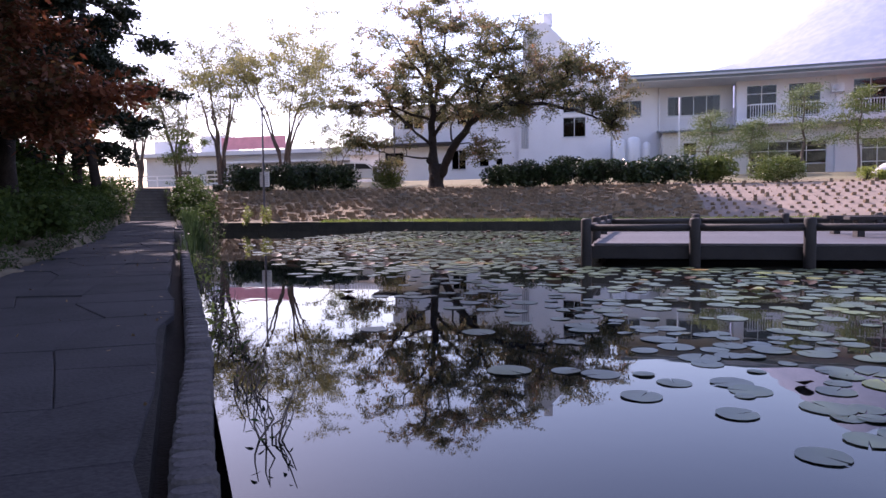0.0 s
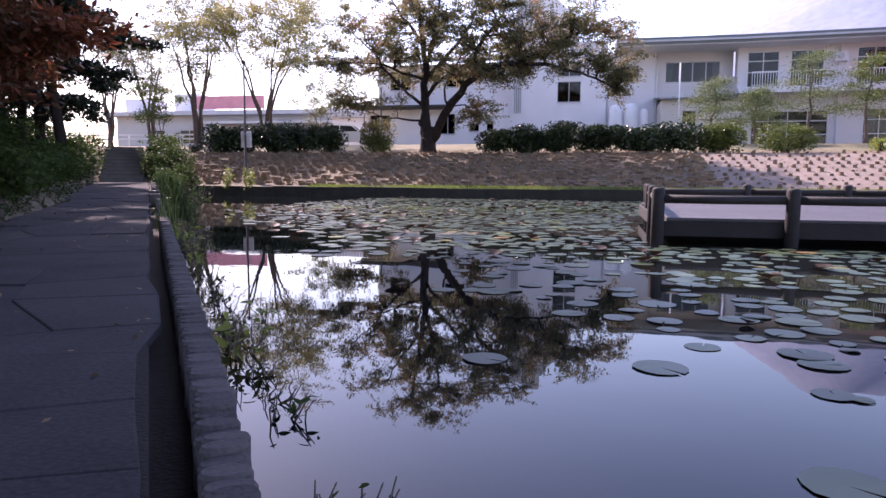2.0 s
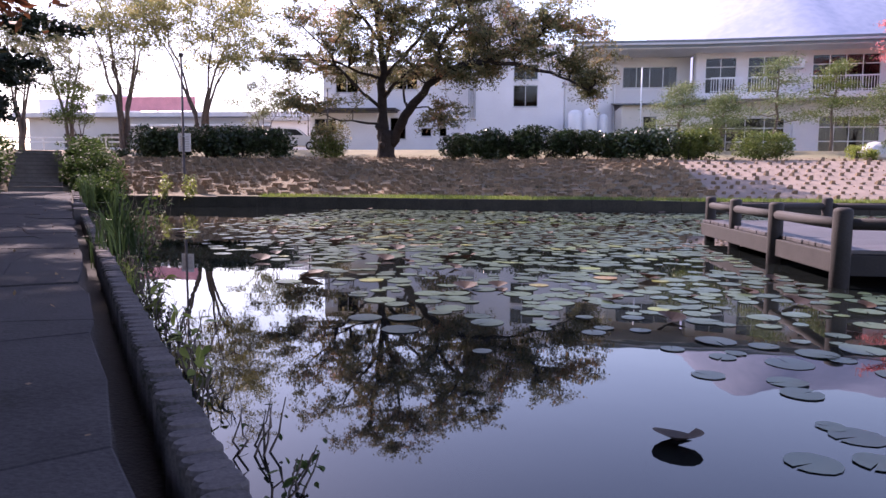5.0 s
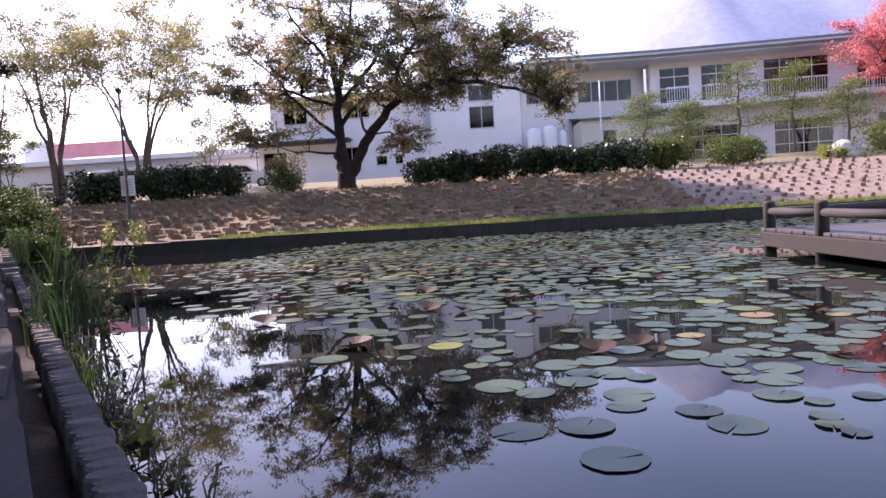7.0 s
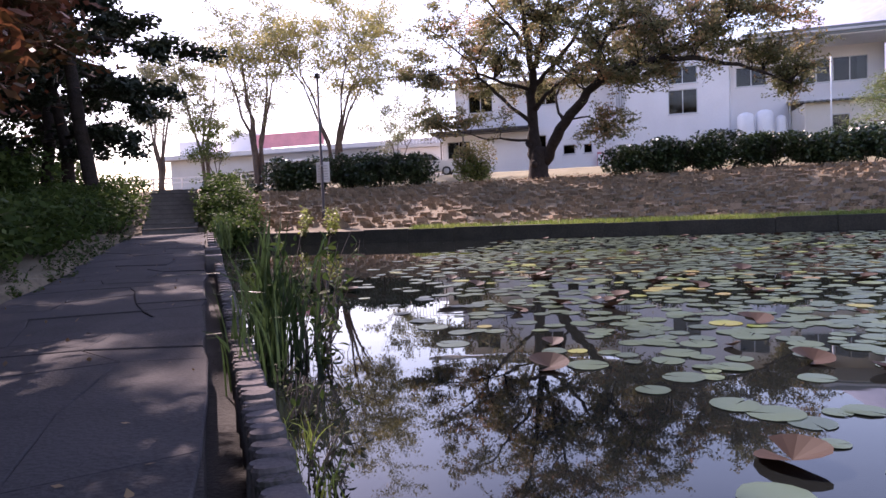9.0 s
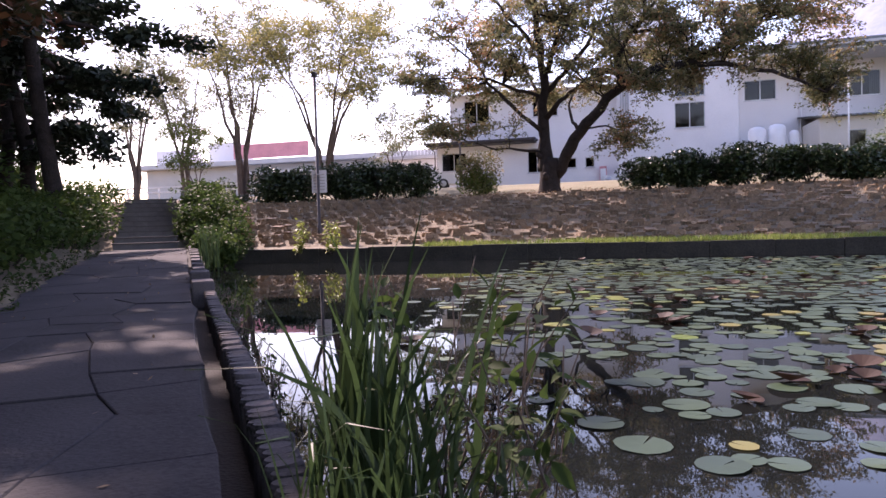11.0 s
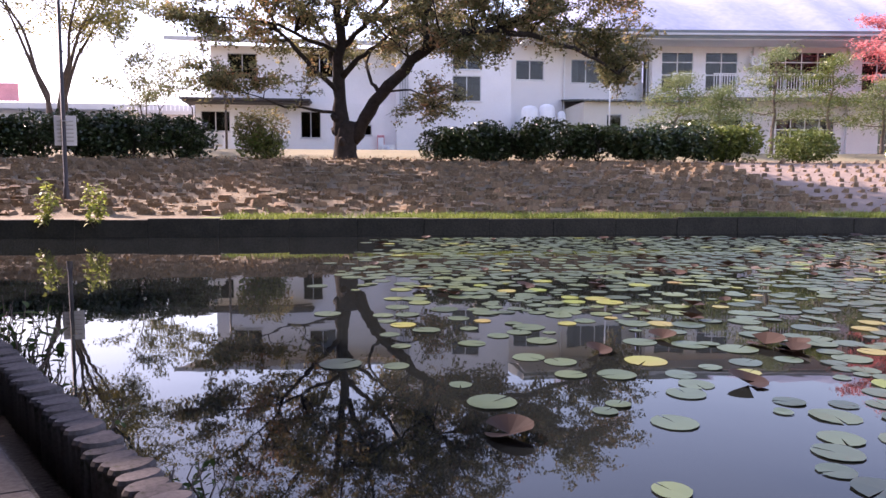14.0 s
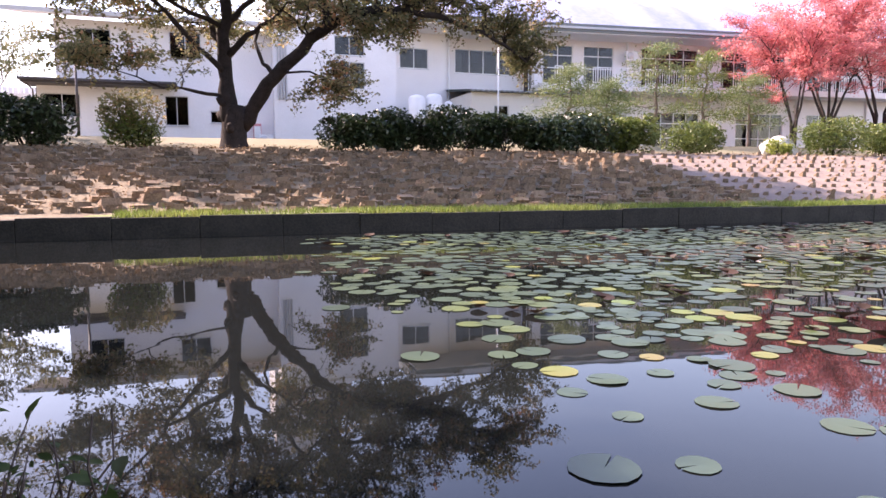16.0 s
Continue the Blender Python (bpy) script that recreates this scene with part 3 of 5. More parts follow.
# long roof with deep eave
v = [(8.3, 57.9, 10.35), (41, 57.9, 10.35), (41, 68, 11.4), (8.3, 68, 11.4), (8.3, 57.9, 10.85), (41, 57.9, 10.85), (41, 68, 11.95), (8.3, 68, 11.95)]
f = [(0, 3, 2, 1), (4, 5, 6, 7), (0, 1, 5, 4), (1, 2, 6, 5), (2, 3, 7, 6), (3, 0, 4, 7)]
link("roof", v, f, M_ROOF, wing, "long grey-green metal roof")
boxes("soffit", [(8.2, 40.9, 57.98, 61.7, 10.29, 10.345)], M_WHITE, wing)
boxes("gutter", [(8.2, 41, 57.80, 57.895, 10.52, 10.66)], M_ROOF2, wing)
each_box("wall", [(39.7, 40, 60.41, 68, GZ - 0.5, 10.3)], M_WALL, wing)
each_box("wall", [(-20.6, 40, 72, 72.3, GZ - 0.5, 9.9)], M_WALL, school)
v = [(-0.6, 57.9, 10.35), (8.25, 57.9, 10.35), (8.25, 68, 11.4), (-0.6, 68, 11.4), (-0.6, 57.9, 10.85), (8.25, 57.9, 10.85), (8.25, 68, 11.95), (-0.6, 68, 11.95)]
link("roof", v, f, M_ROOF, school, "grey-green metal roof")
boxes("soffit", [(-0.5, 8.15, 57.98, 61.7, 10.29, 10.345)], M_WHITE, school)
boxes("gutter", [(-0.6, 8.15, 57.80, 57.895, 10.52, 10.66)], M_ROOF2, school)
# lean-to with corrugated roof
HL = [(4.0, 4.95, 4.6, 5.57)]
wall("wall", 2.6, 8.6, GZ - 0.5, 6.3, 56.8, 0.2, HL, M_CREAM, school, "cream lean-to wall")
window(*HL[0], 56.8, school, cols=1)
each_box("wall", [(2.6, 2.8, 57.01, 61.39, GZ - 0.5, 6.3), (8.4, 8.6, 57.01, 60.09, GZ - 0.5, 6.3)], M_CREAM, school)
rv, rf = [], []
for i in range(121):
    xx = 2.3 + i * 6.6 / 120
    zz = 0.035 * math.sin(i * 1.05)
    rv += [(xx, 56.4, 6.36 + zz), (xx, 61.38, 6.95 + zz), (xx, 56.4, 6.30 + zz), (xx, 61.38, 6.89 + zz)]
    if i:
        k = 4 * i
        rf += [(k - 4, k, k + 1, k - 3), (k - 2, k - 1, k + 3, k + 2), (k - 4, k - 2, k + 2, k)]
link("lean_to_roof", rv, rf, M_ROOF, school, "corrugated grey lean-to roof")


def ac_unit(x, y, z, label):
    e = empty("air_conditioner", (x, y, z), label, "air conditioner", "air conditioner units")
    boxes("casing", [(-0.4, 0.4, -0.15, 0.15, 0.02, 0.62)], M_WHITE, e, bevel=0.02)
    t = Tubes(16)
    t.add([(-0.1, -0.152, 0.32), (-0.1, -0.17, 0.32)], [0.24, 0.22])
    t.link("fan_grille", M_ALU, e)
    boxes("foot", [(-0.3, -0.2, -0.14, 0.14, 0, 0.019)], M_ALU, e)
    boxes("foot", [(0.2, 0.3, -0.14, 0.14, 0, 0.019)], M_ALU, e)
    return e


ac = ac_unit(14.7, 59.5, 9.0, "white outdoor unit on brackets under the eave")
ac.matrix_world = TURN @ ac.matrix_world
boxes("bracket", [(-0.35, -0.3, -0.15, 0.39, -0.04, -0.001), (0.3, 0.35, -0.15, 0.39, -0.04, -0.001)], M_ALU, ac)
ac_unit(-8.9, 59.9, 3.2, "white outdoor unit on the ground by wall")
for x, w, h in ((-0.5, 0.75, 2.9), (0.55, 0.75, 3.0), (1.45, 0.45, 2.6)):
    t = empty("water_tank", (x, 57.6, 3.19), "white rounded water tank on a plinth", "tank", "white tanks")
    boxes("plinth", [(-w * 0.6, w * 0.6, -w * 0.6, w * 0.6, -0.3, 0.25)], M_GREYW, t, bevel=0.02)
    tb = Tubes(20)
    tb.add([(0, 0, 0.251), (0, 0, 0.3), (0, 0, h - 0.25), (0, 0, h - 0.08), (0, 0, h)], [w * 0.6, w * 0.64, w * 0.64, w * 0.5, w * 0.2])
    tb.link("tank_body", M_WHITE, t)

# ---------------------------------------------------------------- long low building far behind the left trees
low = empty("low_building", (0, 0, 0), "long low grey building with flat roof and red banner", "building")
HB = [(-54 + 4.4 * i, -51.6 + 4.4 * i, 4.4, 6.0) for i in range(7)]
wall("wall", -58, -24, 2.6, 7.6, 78, 0.3, HB, M_GREYW, low)
for h in HB:
    window(*h, 78, low, cols=2)
boxes("roof", [(-59, -23.5, 76.8, 90, 7.61, 8.1)], M_ROOF2, low, bevel=0.03)
boxes("canopy", [(-46, -27, 75.6, 77.95, 6.5, 6.7)], M_ROOF2, low, bevel=0.03)
each_box("wall", [(-58, -57.7, 78.31, 90, 2.6, 7.6), (-24.3, -24, 78.31, 90, 2.6, 7.6), (-58, -24, 89.7, 90, 2.6, 7.6)], M_GREYW, low)
each_box("rooftop_room", [(-51.5, -48.5, 80, 84, 8.101, 10.4), (-57.5, -54.5, 79, 83, 8.101, 9.8)], M_WALL, low)
boxes("banner", [(-48.2, -39.5, 79.4, 79.46, 8.5, 10.0)], M_RED, low, "faded red and white banner on the roof")
each_box("banner_post", [(-48.1, -48.0, 79.47, 79.57, 8.101, 10.0), (-43.9, -43.8, 79.47, 79.57, 8.101, 10.0), (-39.7, -39.6, 79.47, 79.57, 8.101, 10.0)], M_ALU, low)
shed = empty("annex_building", (0, 0, 0), "small white annex with rooftop railing", "building")
each_box("wall", [(-27, -22.6, 69, 76, 2.6, 6.4)], M_WALL, shed)
boxes("roof", [(-27.5, -22.3, 68.4, 76.5, 6.41, 6.7)], M_ROOF2, shed, bevel=0.02)
for i in range(15):
    boxes("bar", [(-27 + 0.3 * i, -26.95 + 0.3 * i, 68.8, 68.84, 6.701, 8.2)], M_WHITE, shed)
boxes("top_rail", [(-27, -22.7, 68.8, 68.84, 8.201, 8.26)], M_WHITE, shed)

# ---------------------------------------------------------------- posts, sign, lamp
pole = empty("lamp_post", (-17.95, 35.3, 0.45), "tall thin dark brown lamp post on the bank", "lamp post")
t = Tubes(12)
t.add([(0, 0, -0.3), (0, 0, 0.6), (0, 0, 0.62), (0, 0, 5.55)], [0.075, 0.075, 0.055, 0.045])
t.link("pole", M_POLE, pole)
boxes("lamp_head", [(-0.07, 0.07, -0.09, 0.09, 5.551, 5.72)], M_POLE, pole, bevel=0.02)
sign = empty("notice_board", (-17.95, 35.39, 2.15), "small white notice board strapped to the post", "sign")
boxes("panel", [(-0.27, 0.27, 0.0, 0.02, 0, 0.76)], M_WHITE, sign, bevel=0.004)
boxes("text_lines", [(-0.2, 0.2, -0.004, -0.001, 0.1 + 0.1 * i, 0.13 + 0.1 * i) for i in range(6)], M_GREYW, sign)
boxes("strap", [(-0.09, 0.09, -0.15, -0.006, 0.6, 0.63)], M_ALU, sign)
lamp = empty("street_lamp", (-18.0, 56.4, 3.1), "dark street lamp with square white head", "street lamp")
t = Tubes(10)
t.add([(0, 0, -0.3), (0, 0, 4.45)], [0.07, 0.05])
t.link("pole", M_POLE, lamp)
boxes("lamp_head", [(-0.25, 0.25, -0.25, 0.25, 4.451, 5.05)], M_WHITE, lamp, bevel=0.05)

wp = empty("utility_pole", (3.6, 55.2, 3.0), "thin white steel pole in front of the school", "pole")
t = Tubes(8)
t.add([(0, 0, -0.3), (0, 0, 5.6)], [0.05, 0.04])
t.link("shaft", M_WHITE, wp)
hb = empty("hydrant_box", (-9.35, 60.33, 3.1), "small red hydrant box beside the school wall", "hydrant box")
boxes("cabinet", [(-0.22, 0.22, -0.14, 0.14, 0, 1.35)], M_RED, hb, bevel=0.02)
boxes("cabinet_door", [(-0.18, 0.18, -0.155, -0.142, 0.1, 1.2)], M_WHITE, hb)


def parked_car(x, y, rz, paint, label):
    """A small hatchback: body with bonnet and cabin, glass, wheels with rims, lamps."""
    e = empty("parked_car", (x, y, ground_z(x, y) + 0.03), label, "car", rz=rz)
    side = [(-1.9, 0.28), (1.9, 0.28), (1.95, 0.62), (1.75, 0.86), (0.95, 0.95), (0.35, 1.42), (-1.35, 1.48), (-1.85, 1.0), (-1.95, 0.6)]
    v = [(px, sy * (0.82 - 0.12 * max(0, pz - 0.9) / 0.5), pz) for sy in (-1, 1) for px, pz in side]
    n = len(side)
    f = [tuple(range(n)), tuple(reversed(range(n, 2 * n)))] + [(i, i + n, (i + 1) % n + n, (i + 1) % n) for i in range(n)]
    link("body", v, f, paint, e)
    for sy in (-1, 1):
        w = [(0.78, 0.98), (0.30, 1.36), (-0.5, 1.40), (-0.5, 0.98)], [(-0.58, 0.98), (-0.58, 1.40), (-1.28, 1.40), (-1.6, 1.02)]
        for q in w:
            link("side_window", [(px, sy * (0.825 - 0.12 * (pz - 0.9) / 0.5), pz) for px, pz in q], [(0, 1, 2, 3)], M_TYRE, e)
    for a, b in (((0.93, 0.985), (0.40, 1.40)), ((-1.83, 1.04), (-1.41, 1.44))):
        link("windscreen", [(a[0] + 0.01, -0.7, a[1]), (a[0] + 0.01, 0.7, a[1]), (b[0] + 0.03 * (1 if a[0] > 0 else -1), 0.62, b[1]), (b[0] + 0.03 * (1 if a[0] > 0 else -1), -0.62, b[1])], [(0, 1, 2, 3)], M_TYRE, e)
    for px in (-1.2, 1.2):
        for sy in (-1, 1):
            tb = Tubes(18)
            tb.add([(px, sy * 0.68, 0.29), (px, sy * 0.70, 0.29), (px, sy * 0.83, 0.29), (px, sy * 0.85, 0.29)], [0.26, 0.29, 0.29, 0.26])
            wh = tb.link("wheel", M_TYRE, e)
            tb = Tubes(14)
            tb.add([(px, sy * 0.85, 0.29), (px, sy * 0.862, 0.29)], [0.18, 0.15])
            tb.link("rim", M_ALU, wh)
    for sy in (-0.6, 0.6):
        boxes("headlight", [(1.88, 1.955, sy - 0.16, sy + 0.16, 0.62, 0.76)], M_GLASS, e, bevel=0.02)
        boxes("tail_light", [(-1.955, -1.89, sy - 0.14, sy + 0.14, 0.62, 0.82)], M_RED, e, bevel=0.02)
    return e


parked_car(-19.6, 53.6, 12, M_CARW, "small white hatchback parked on the schoolyard")

# fence along the road behind the left hedge
fence = empty("guard_rail", (0, 0, 0), "pale low guard rail beside the road", "fence")
for i in range(8):
    boxes("post", [(-42 + 2.2 * i, -41.92 + 2.2 * i, 50, 50.08, 2.6, 3.75)], M_WHITE, fence)
for z in (3.35, 3.65):
    boxes("rail", [(-42.1, -26.5, 49.93, 49.995, z, z + 0.1)], M_WHITE, fence)


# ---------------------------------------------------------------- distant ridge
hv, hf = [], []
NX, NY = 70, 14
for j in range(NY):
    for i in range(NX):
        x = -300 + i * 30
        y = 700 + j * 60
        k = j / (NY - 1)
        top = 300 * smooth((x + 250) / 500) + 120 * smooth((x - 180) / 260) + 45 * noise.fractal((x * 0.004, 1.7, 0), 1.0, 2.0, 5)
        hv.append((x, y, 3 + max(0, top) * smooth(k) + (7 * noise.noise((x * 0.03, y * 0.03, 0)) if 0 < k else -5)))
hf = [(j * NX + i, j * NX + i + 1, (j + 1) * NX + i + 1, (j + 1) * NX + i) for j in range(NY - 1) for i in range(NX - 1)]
tagged(link("backdrop", hv, hf, M_HILL, smooth=True), "distant wooded mountain ridge with pale blue haze painted in", "mountain", kind="structure")

# ---------------------------------------------------------------- steps at the end of the path
stairs = empty("stairs", (0, 0, 0), "shaded concrete steps climbing the bank at the path's end", "stairs", kind="structure")
for i in range(10):
    z0, z1 = 0.45 + 0.165 * i, 0.50 + 0.165 * (i + 1)
    s0 = 32.2 + 0.62 * i
    v = []
    for z in (z0 - 0.25, z1):
        v += [on_path(s0, 0.25, z), on_path(s0 + 0.68, 0.25, z), on_path(s0 + 0.68, 1.95, z), on_path(s0, 1.95, z)]
    f = [(3, 2, 1, 0), (4, 5, 6, 7), (0, 1, 5, 4), (1, 2, 6, 5), (2, 3, 7, 6), (3, 0, 4, 7)]
    link("step", v, f, M_STONE, stairs)
    v = []
    for z in (z1 + 0.001, z1 + 0.03):
        v += [on_path(s0 - 0.03, 0.22, z), on_path(s0 + 0.58, 0.22, z), on_path(s0 + 0.58, 1.98, z), on_path(s0 - 0.03, 1.98, z)]
    link("tread", v, f, M_LOG, stairs)
# block at the bend of the edging, and the low kerb beyond it
for s0, w in ((20.6, 0.5), (22.0, 0.5)):
    blk = boxes("edging_block", [(-0.14, 0.14, -w / 2, w / 2, -0.6, 0.16)], M_LOG, None, bevel=0.025)
    blk.matrix_world = pose(*on_path(s0, -0.1, path_z(s0)), 0, 0, 35.7)
    tagged(blk, "square concrete block in the path edging", "edging block", "edging blocks")
kerb = empty("kerb", (0, 0, 0), "low concrete kerb between path and pond", "kerb", kind="structure")
for i in range(11):
    s0 = 22.8 + i * 0.85
    k = boxes("kerb_stone", [(-0.1, 0.1, -0.415, 0.415, -1.0, 0.07)], M_LOG, kerb, bevel=0.02)
    k.matrix_world = pose(*on_path(s0, -0.12, path_z(s0)), 0, 0, 35.7)


# ---------------------------------------------------------------- plants
def bush(name, at, size, label, group, material, n, leaf, seed, stems=6, category="bush"):
    """A rounded shrub: stems and a lumpy shell of leaves that reaches the ground."""
    rng = np.random.default_rng(seed)
    e = empty(name, at, label, category, group)
    rx, ry, rz = size
    t = Tubes(5)
    for i in range(stems):
        a = rng.uniform(0, 6.28)
        top = (rx * 0.6 * math.cos(a), ry * 0.6 * math.sin(a), rz * rng.uniform(0.6, 0.85))
        t.add(curve_pts((0.1 * math.cos(a), 0.1 * math.sin(a), -0.15), top, rng, 4, 0.05), [0.03, 0.025, 0.02, 0.014, 0.008])
    tagged(t.link("stem", M_BARK, e), kind="stuff")
    lobes = [(rng.uniform(-0.6, 0.6) * rx, rng.uniform(-0.5, 0.5) * ry, rng.uniform(0.42, 0.66) * rz, rng.uniform(0.34, 0.55)) for _ in range(13)]
    pts = []
    for lx, ly, lz, r in lobes:
        m = n // 13
        d = rng.normal(size=(m, 3))
        d /= np.linalg.norm(d, axis=1)[:, None]
        q = d * (r * rng.uniform(0.55, 1.04, (m, 1)) ** 0.5) * np.array([min(rx, rz * 1.3), min(ry, rz * 1.3), rz * 0.9]) + (lx, ly, lz)
        pts.append(q)
    p = np.concatenate(pts)
    p = p[p[:, 2] > -0.05]
    leaf_mesh("foliage", p, leaf, rng, material, e, 0.4)
    return e


def grow(limbs, rng, twigs, reach, droop, t, levels=2, rad=0.03):
    """Adds side branches to limb polylines; returns twig points for leaves."""
    ends = []
    cur = limbs
    for lv in range(levels):
        nxt = []
        for pts in cur:
            L = sum(np.linalg.norm(np.subtract(b, a)) for a, b in zip(pts, pts[1:]))
            for i in range(max(2, int(twigs * L))):
                u = rng.uniform(0.3, 1.0) * (len(pts) - 1)
                k = min(int(u), len(pts) - 2)
                base = np.array(pts[k]) + (np.array(pts[k + 1]) - np.array(pts[k])) * (u - k)
                along = np.array(pts[k + 1]) - np.array(pts[k])
                along /= np.linalg.norm(along) + 1e-9
                d = rng.normal(size=3) * np.array([1, 1, 0.45]) + along * 0.6 + np.array([0, 0, droop])
                d /= np.linalg.norm(d)
                ln = reach * rng.uniform(0.5, 1.1) * (0.55 ** lv)
                q = curve_pts(base, base + d * ln, rng, 4, 0.07, 0.05)
                r = rad * (0.5 ** lv)
                t.add(q, [r, r * 0.8, r * 0.6, r * 0.4, r * 0.2])
                nxt.append(q)
        cur = nxt
        ends += nxt
    return ends


def leaf_points(ends, n, spread, rng, lo=0.3):
    out = []
    per = max(1, n // max(1, len(ends)))
    for q in ends:
        q = np.array(q)
        u = rng.uniform(lo, 1.0, per) * (len(q) - 1)
        k = np.minimum(u.astype(int), len(q) - 2)
        b = q[k] + (q[k + 1] - q[k]) * (u - k)[:, None]
        out.append(b + rng.normal(0, 1, (per, 3)) * np.array([spread, spread, spread * 0.5]))
    return np.concatenate(out)


# the great cherry on the bank
rng = np.random.default_rng(11)
cherry = empty("cherry_tree", (-11.05, 43.5, 2.05), "broad old cherry tree with leaves turning brown", "tree")
t = Tubes(12)
t.add([(0, 0, -0.3), (-0.02, 0, 0.08), (-0.03, 0, 0.4), (0.0, 0.0, 0.9), (0.06, 0, 1.35), (0.08, 0, 1.6)], [0.72, 0.54, 0.45, 0.43, 0.44, 0.30])
for a, z, r in ((2.6, 1.25, 0.17), (4.4, 0.8, 0.13), (0.4, 1.5, 0.12), (3.6, 1.7, 0.12)):      # burrs and stubs
    t.add([(0.3 * math.cos(a), 0.3 * math.sin(a), z - 0.1), (0.46 * math.cos(a), 0.46 * math.sin(a), z), (0.58 * math.cos(a), 0.58 * math.sin(a), z + 0.12)], [r, r * 1.05, r * 0.6])
BOUGH_LINES = [
    ([(-0.12, 0, 1.0), (-0.22, 0.05, 2.0), (-0.25, 0.1, 3.4), (-0.15, 0, 5.0), (-0.4, -0.2, 6.8), (-0.7, -0.2, 8.6), (-1.0, 0, 10.6)], 0.31),
    ([(0.25, 0, 0.9), (0.75, -0.4, 1.7), (1.35, -0.9, 2.5), (2.2, -1.5, 3.3), (3.2, -2.1, 4.15), (4.2, -2.4, 4.5), (5.4, -2.5, 4.65), (7.2, -2.3, 4.35), (8.8, -2.0, 3.9), (10.2, -1.6, 3.3)], 0.27),
    ([(2.9, -1.9, 3.9), (2.9, -1.6, 5.1), (3.4, -1.3, 6.2), (4.3, -1.1, 7.3), (4.9, -0.9, 8.8), (5.2, -0.6, 9.9)], 0.13),
    ([(-0.1, 0, 4.4), (0.7, 0.3, 5.2), (1.6, 0.6, 6.3), (2.4, 1.0, 7.8), (2.8, 1.2, 9.8)], 0.13),
    ([(-0.28, 0, 2.7), (-1.1, -0.5, 3.4), (-2.0, -0.9, 4.4), (-2.9, -1.1, 5.6), (-4.0, -1.2, 6.6), (-4.8, -1.2, 7.2)], 0.10),
    ([(-0.25, 0, 1.9), (-1.2, -0.6, 1.95), (-2.5, -1.0, 2.1), (-4.0, -1.2, 2.5)], 0.075),
    ([(-0.2, 0, 6.0), (-1.3, 0.5, 7.4), (-2.4, 0.8, 8.8), (-3.0, 0.9, 10.0)], 0.11),
    ([(5.4, -2.5, 4.65), (6.8, -2.2, 5.4), (8.4, -1.8, 6.2), (10.2, -1.6, 6.8)], 0.10),
    ([(0.0, 0, 5.2), (0.5, -1.0, 6.8), (1.0, -1.4, 8.8), (1.3, -1.4, 10.6)], 0.11),
    ([(-0.2, 0, 3.2), (-0.6, 1.4, 4.6), (-1.4, 2.6, 6.2), (-1.8, 3.4, 7.8)], 0.12),
    ([(1.4, -0.9, 2.6), (1.0, -0.2, 3.0), (0.8, 0.6, 3.9), (1.4, 1.6, 5.0), (2.6, 2.6, 6.2)], 0.085),
    ([(-0.1, 0, 3.3), (0.5, -0.4, 3.9), (1.2, -0.7, 4.3), (2.0, -0.8, 5.3)], 0.13),
    ([(3.4, -1.3, 6.2), (4.8, -0.8, 6.5), (6.2, -0.4, 6.6), (7.4, 0, 6.3)], 0.07),
    ([(-0.3, 0, 4.2), (-1.8, -0.8, 4.7), (-3.6, -1.4, 5.0), (-5.2, -1.5, 5.0)], 0.08),
    ([(1.5, -1.0, 2.6), (2.4, -1.6, 2.6), (3.3, -1.9, 2.2), (4.0, -2.0, 1.6)], 0.045),
]
limb_pts = []
for pts, r in BOUGH_LINES:
    q = []
    for a, b in zip(pts, pts[1:]):
        q += curve_pts(a, b, rng, 3, 0.045)[:-1]
    q.append(np.array(pts[-1], float))
    m = len(q)
    t.add(q, [r * (1 - 0.85 * i / (m - 1)) * (1 + 0.07 * rng.normal()) for i in range(m)])
    limb_pts += [(p, r * (1 - 0.85 * i / (m - 1))) for i, p in enumerate(q) if i > m // 5]
limb_at = np.array([p for p, r in limb_pts])
# sprays of twigs fill a dome, a long lobe over the hedge and low skirts
LOBES = [((0.7, -0.3, 6.6), (6.3, 4.6, 4.9), 205, 3.7), ((7.6, -1.6, 5.8), (3.9, 2.6, 1.7), 62, 4.5), ((10.0, -1.4, 4.0), (1.2, 1.2, 1.6), 16, 2.3),
         ((-3.6, -1.0, 2.9), (2.6, 1.7, 1.0), 13, 2.0), ((2.9, -1.8, 2.2), (1.5, 0.8, 0.7), 8, 1.5), ((5.2, -2.3, 4.2), (2.2, 0.9, 0.7), 14, 3.4), ((-5.3, -1.0, 5.2), (1.4, 1.5, 0.9), 10, 4.0)]
sprays = []
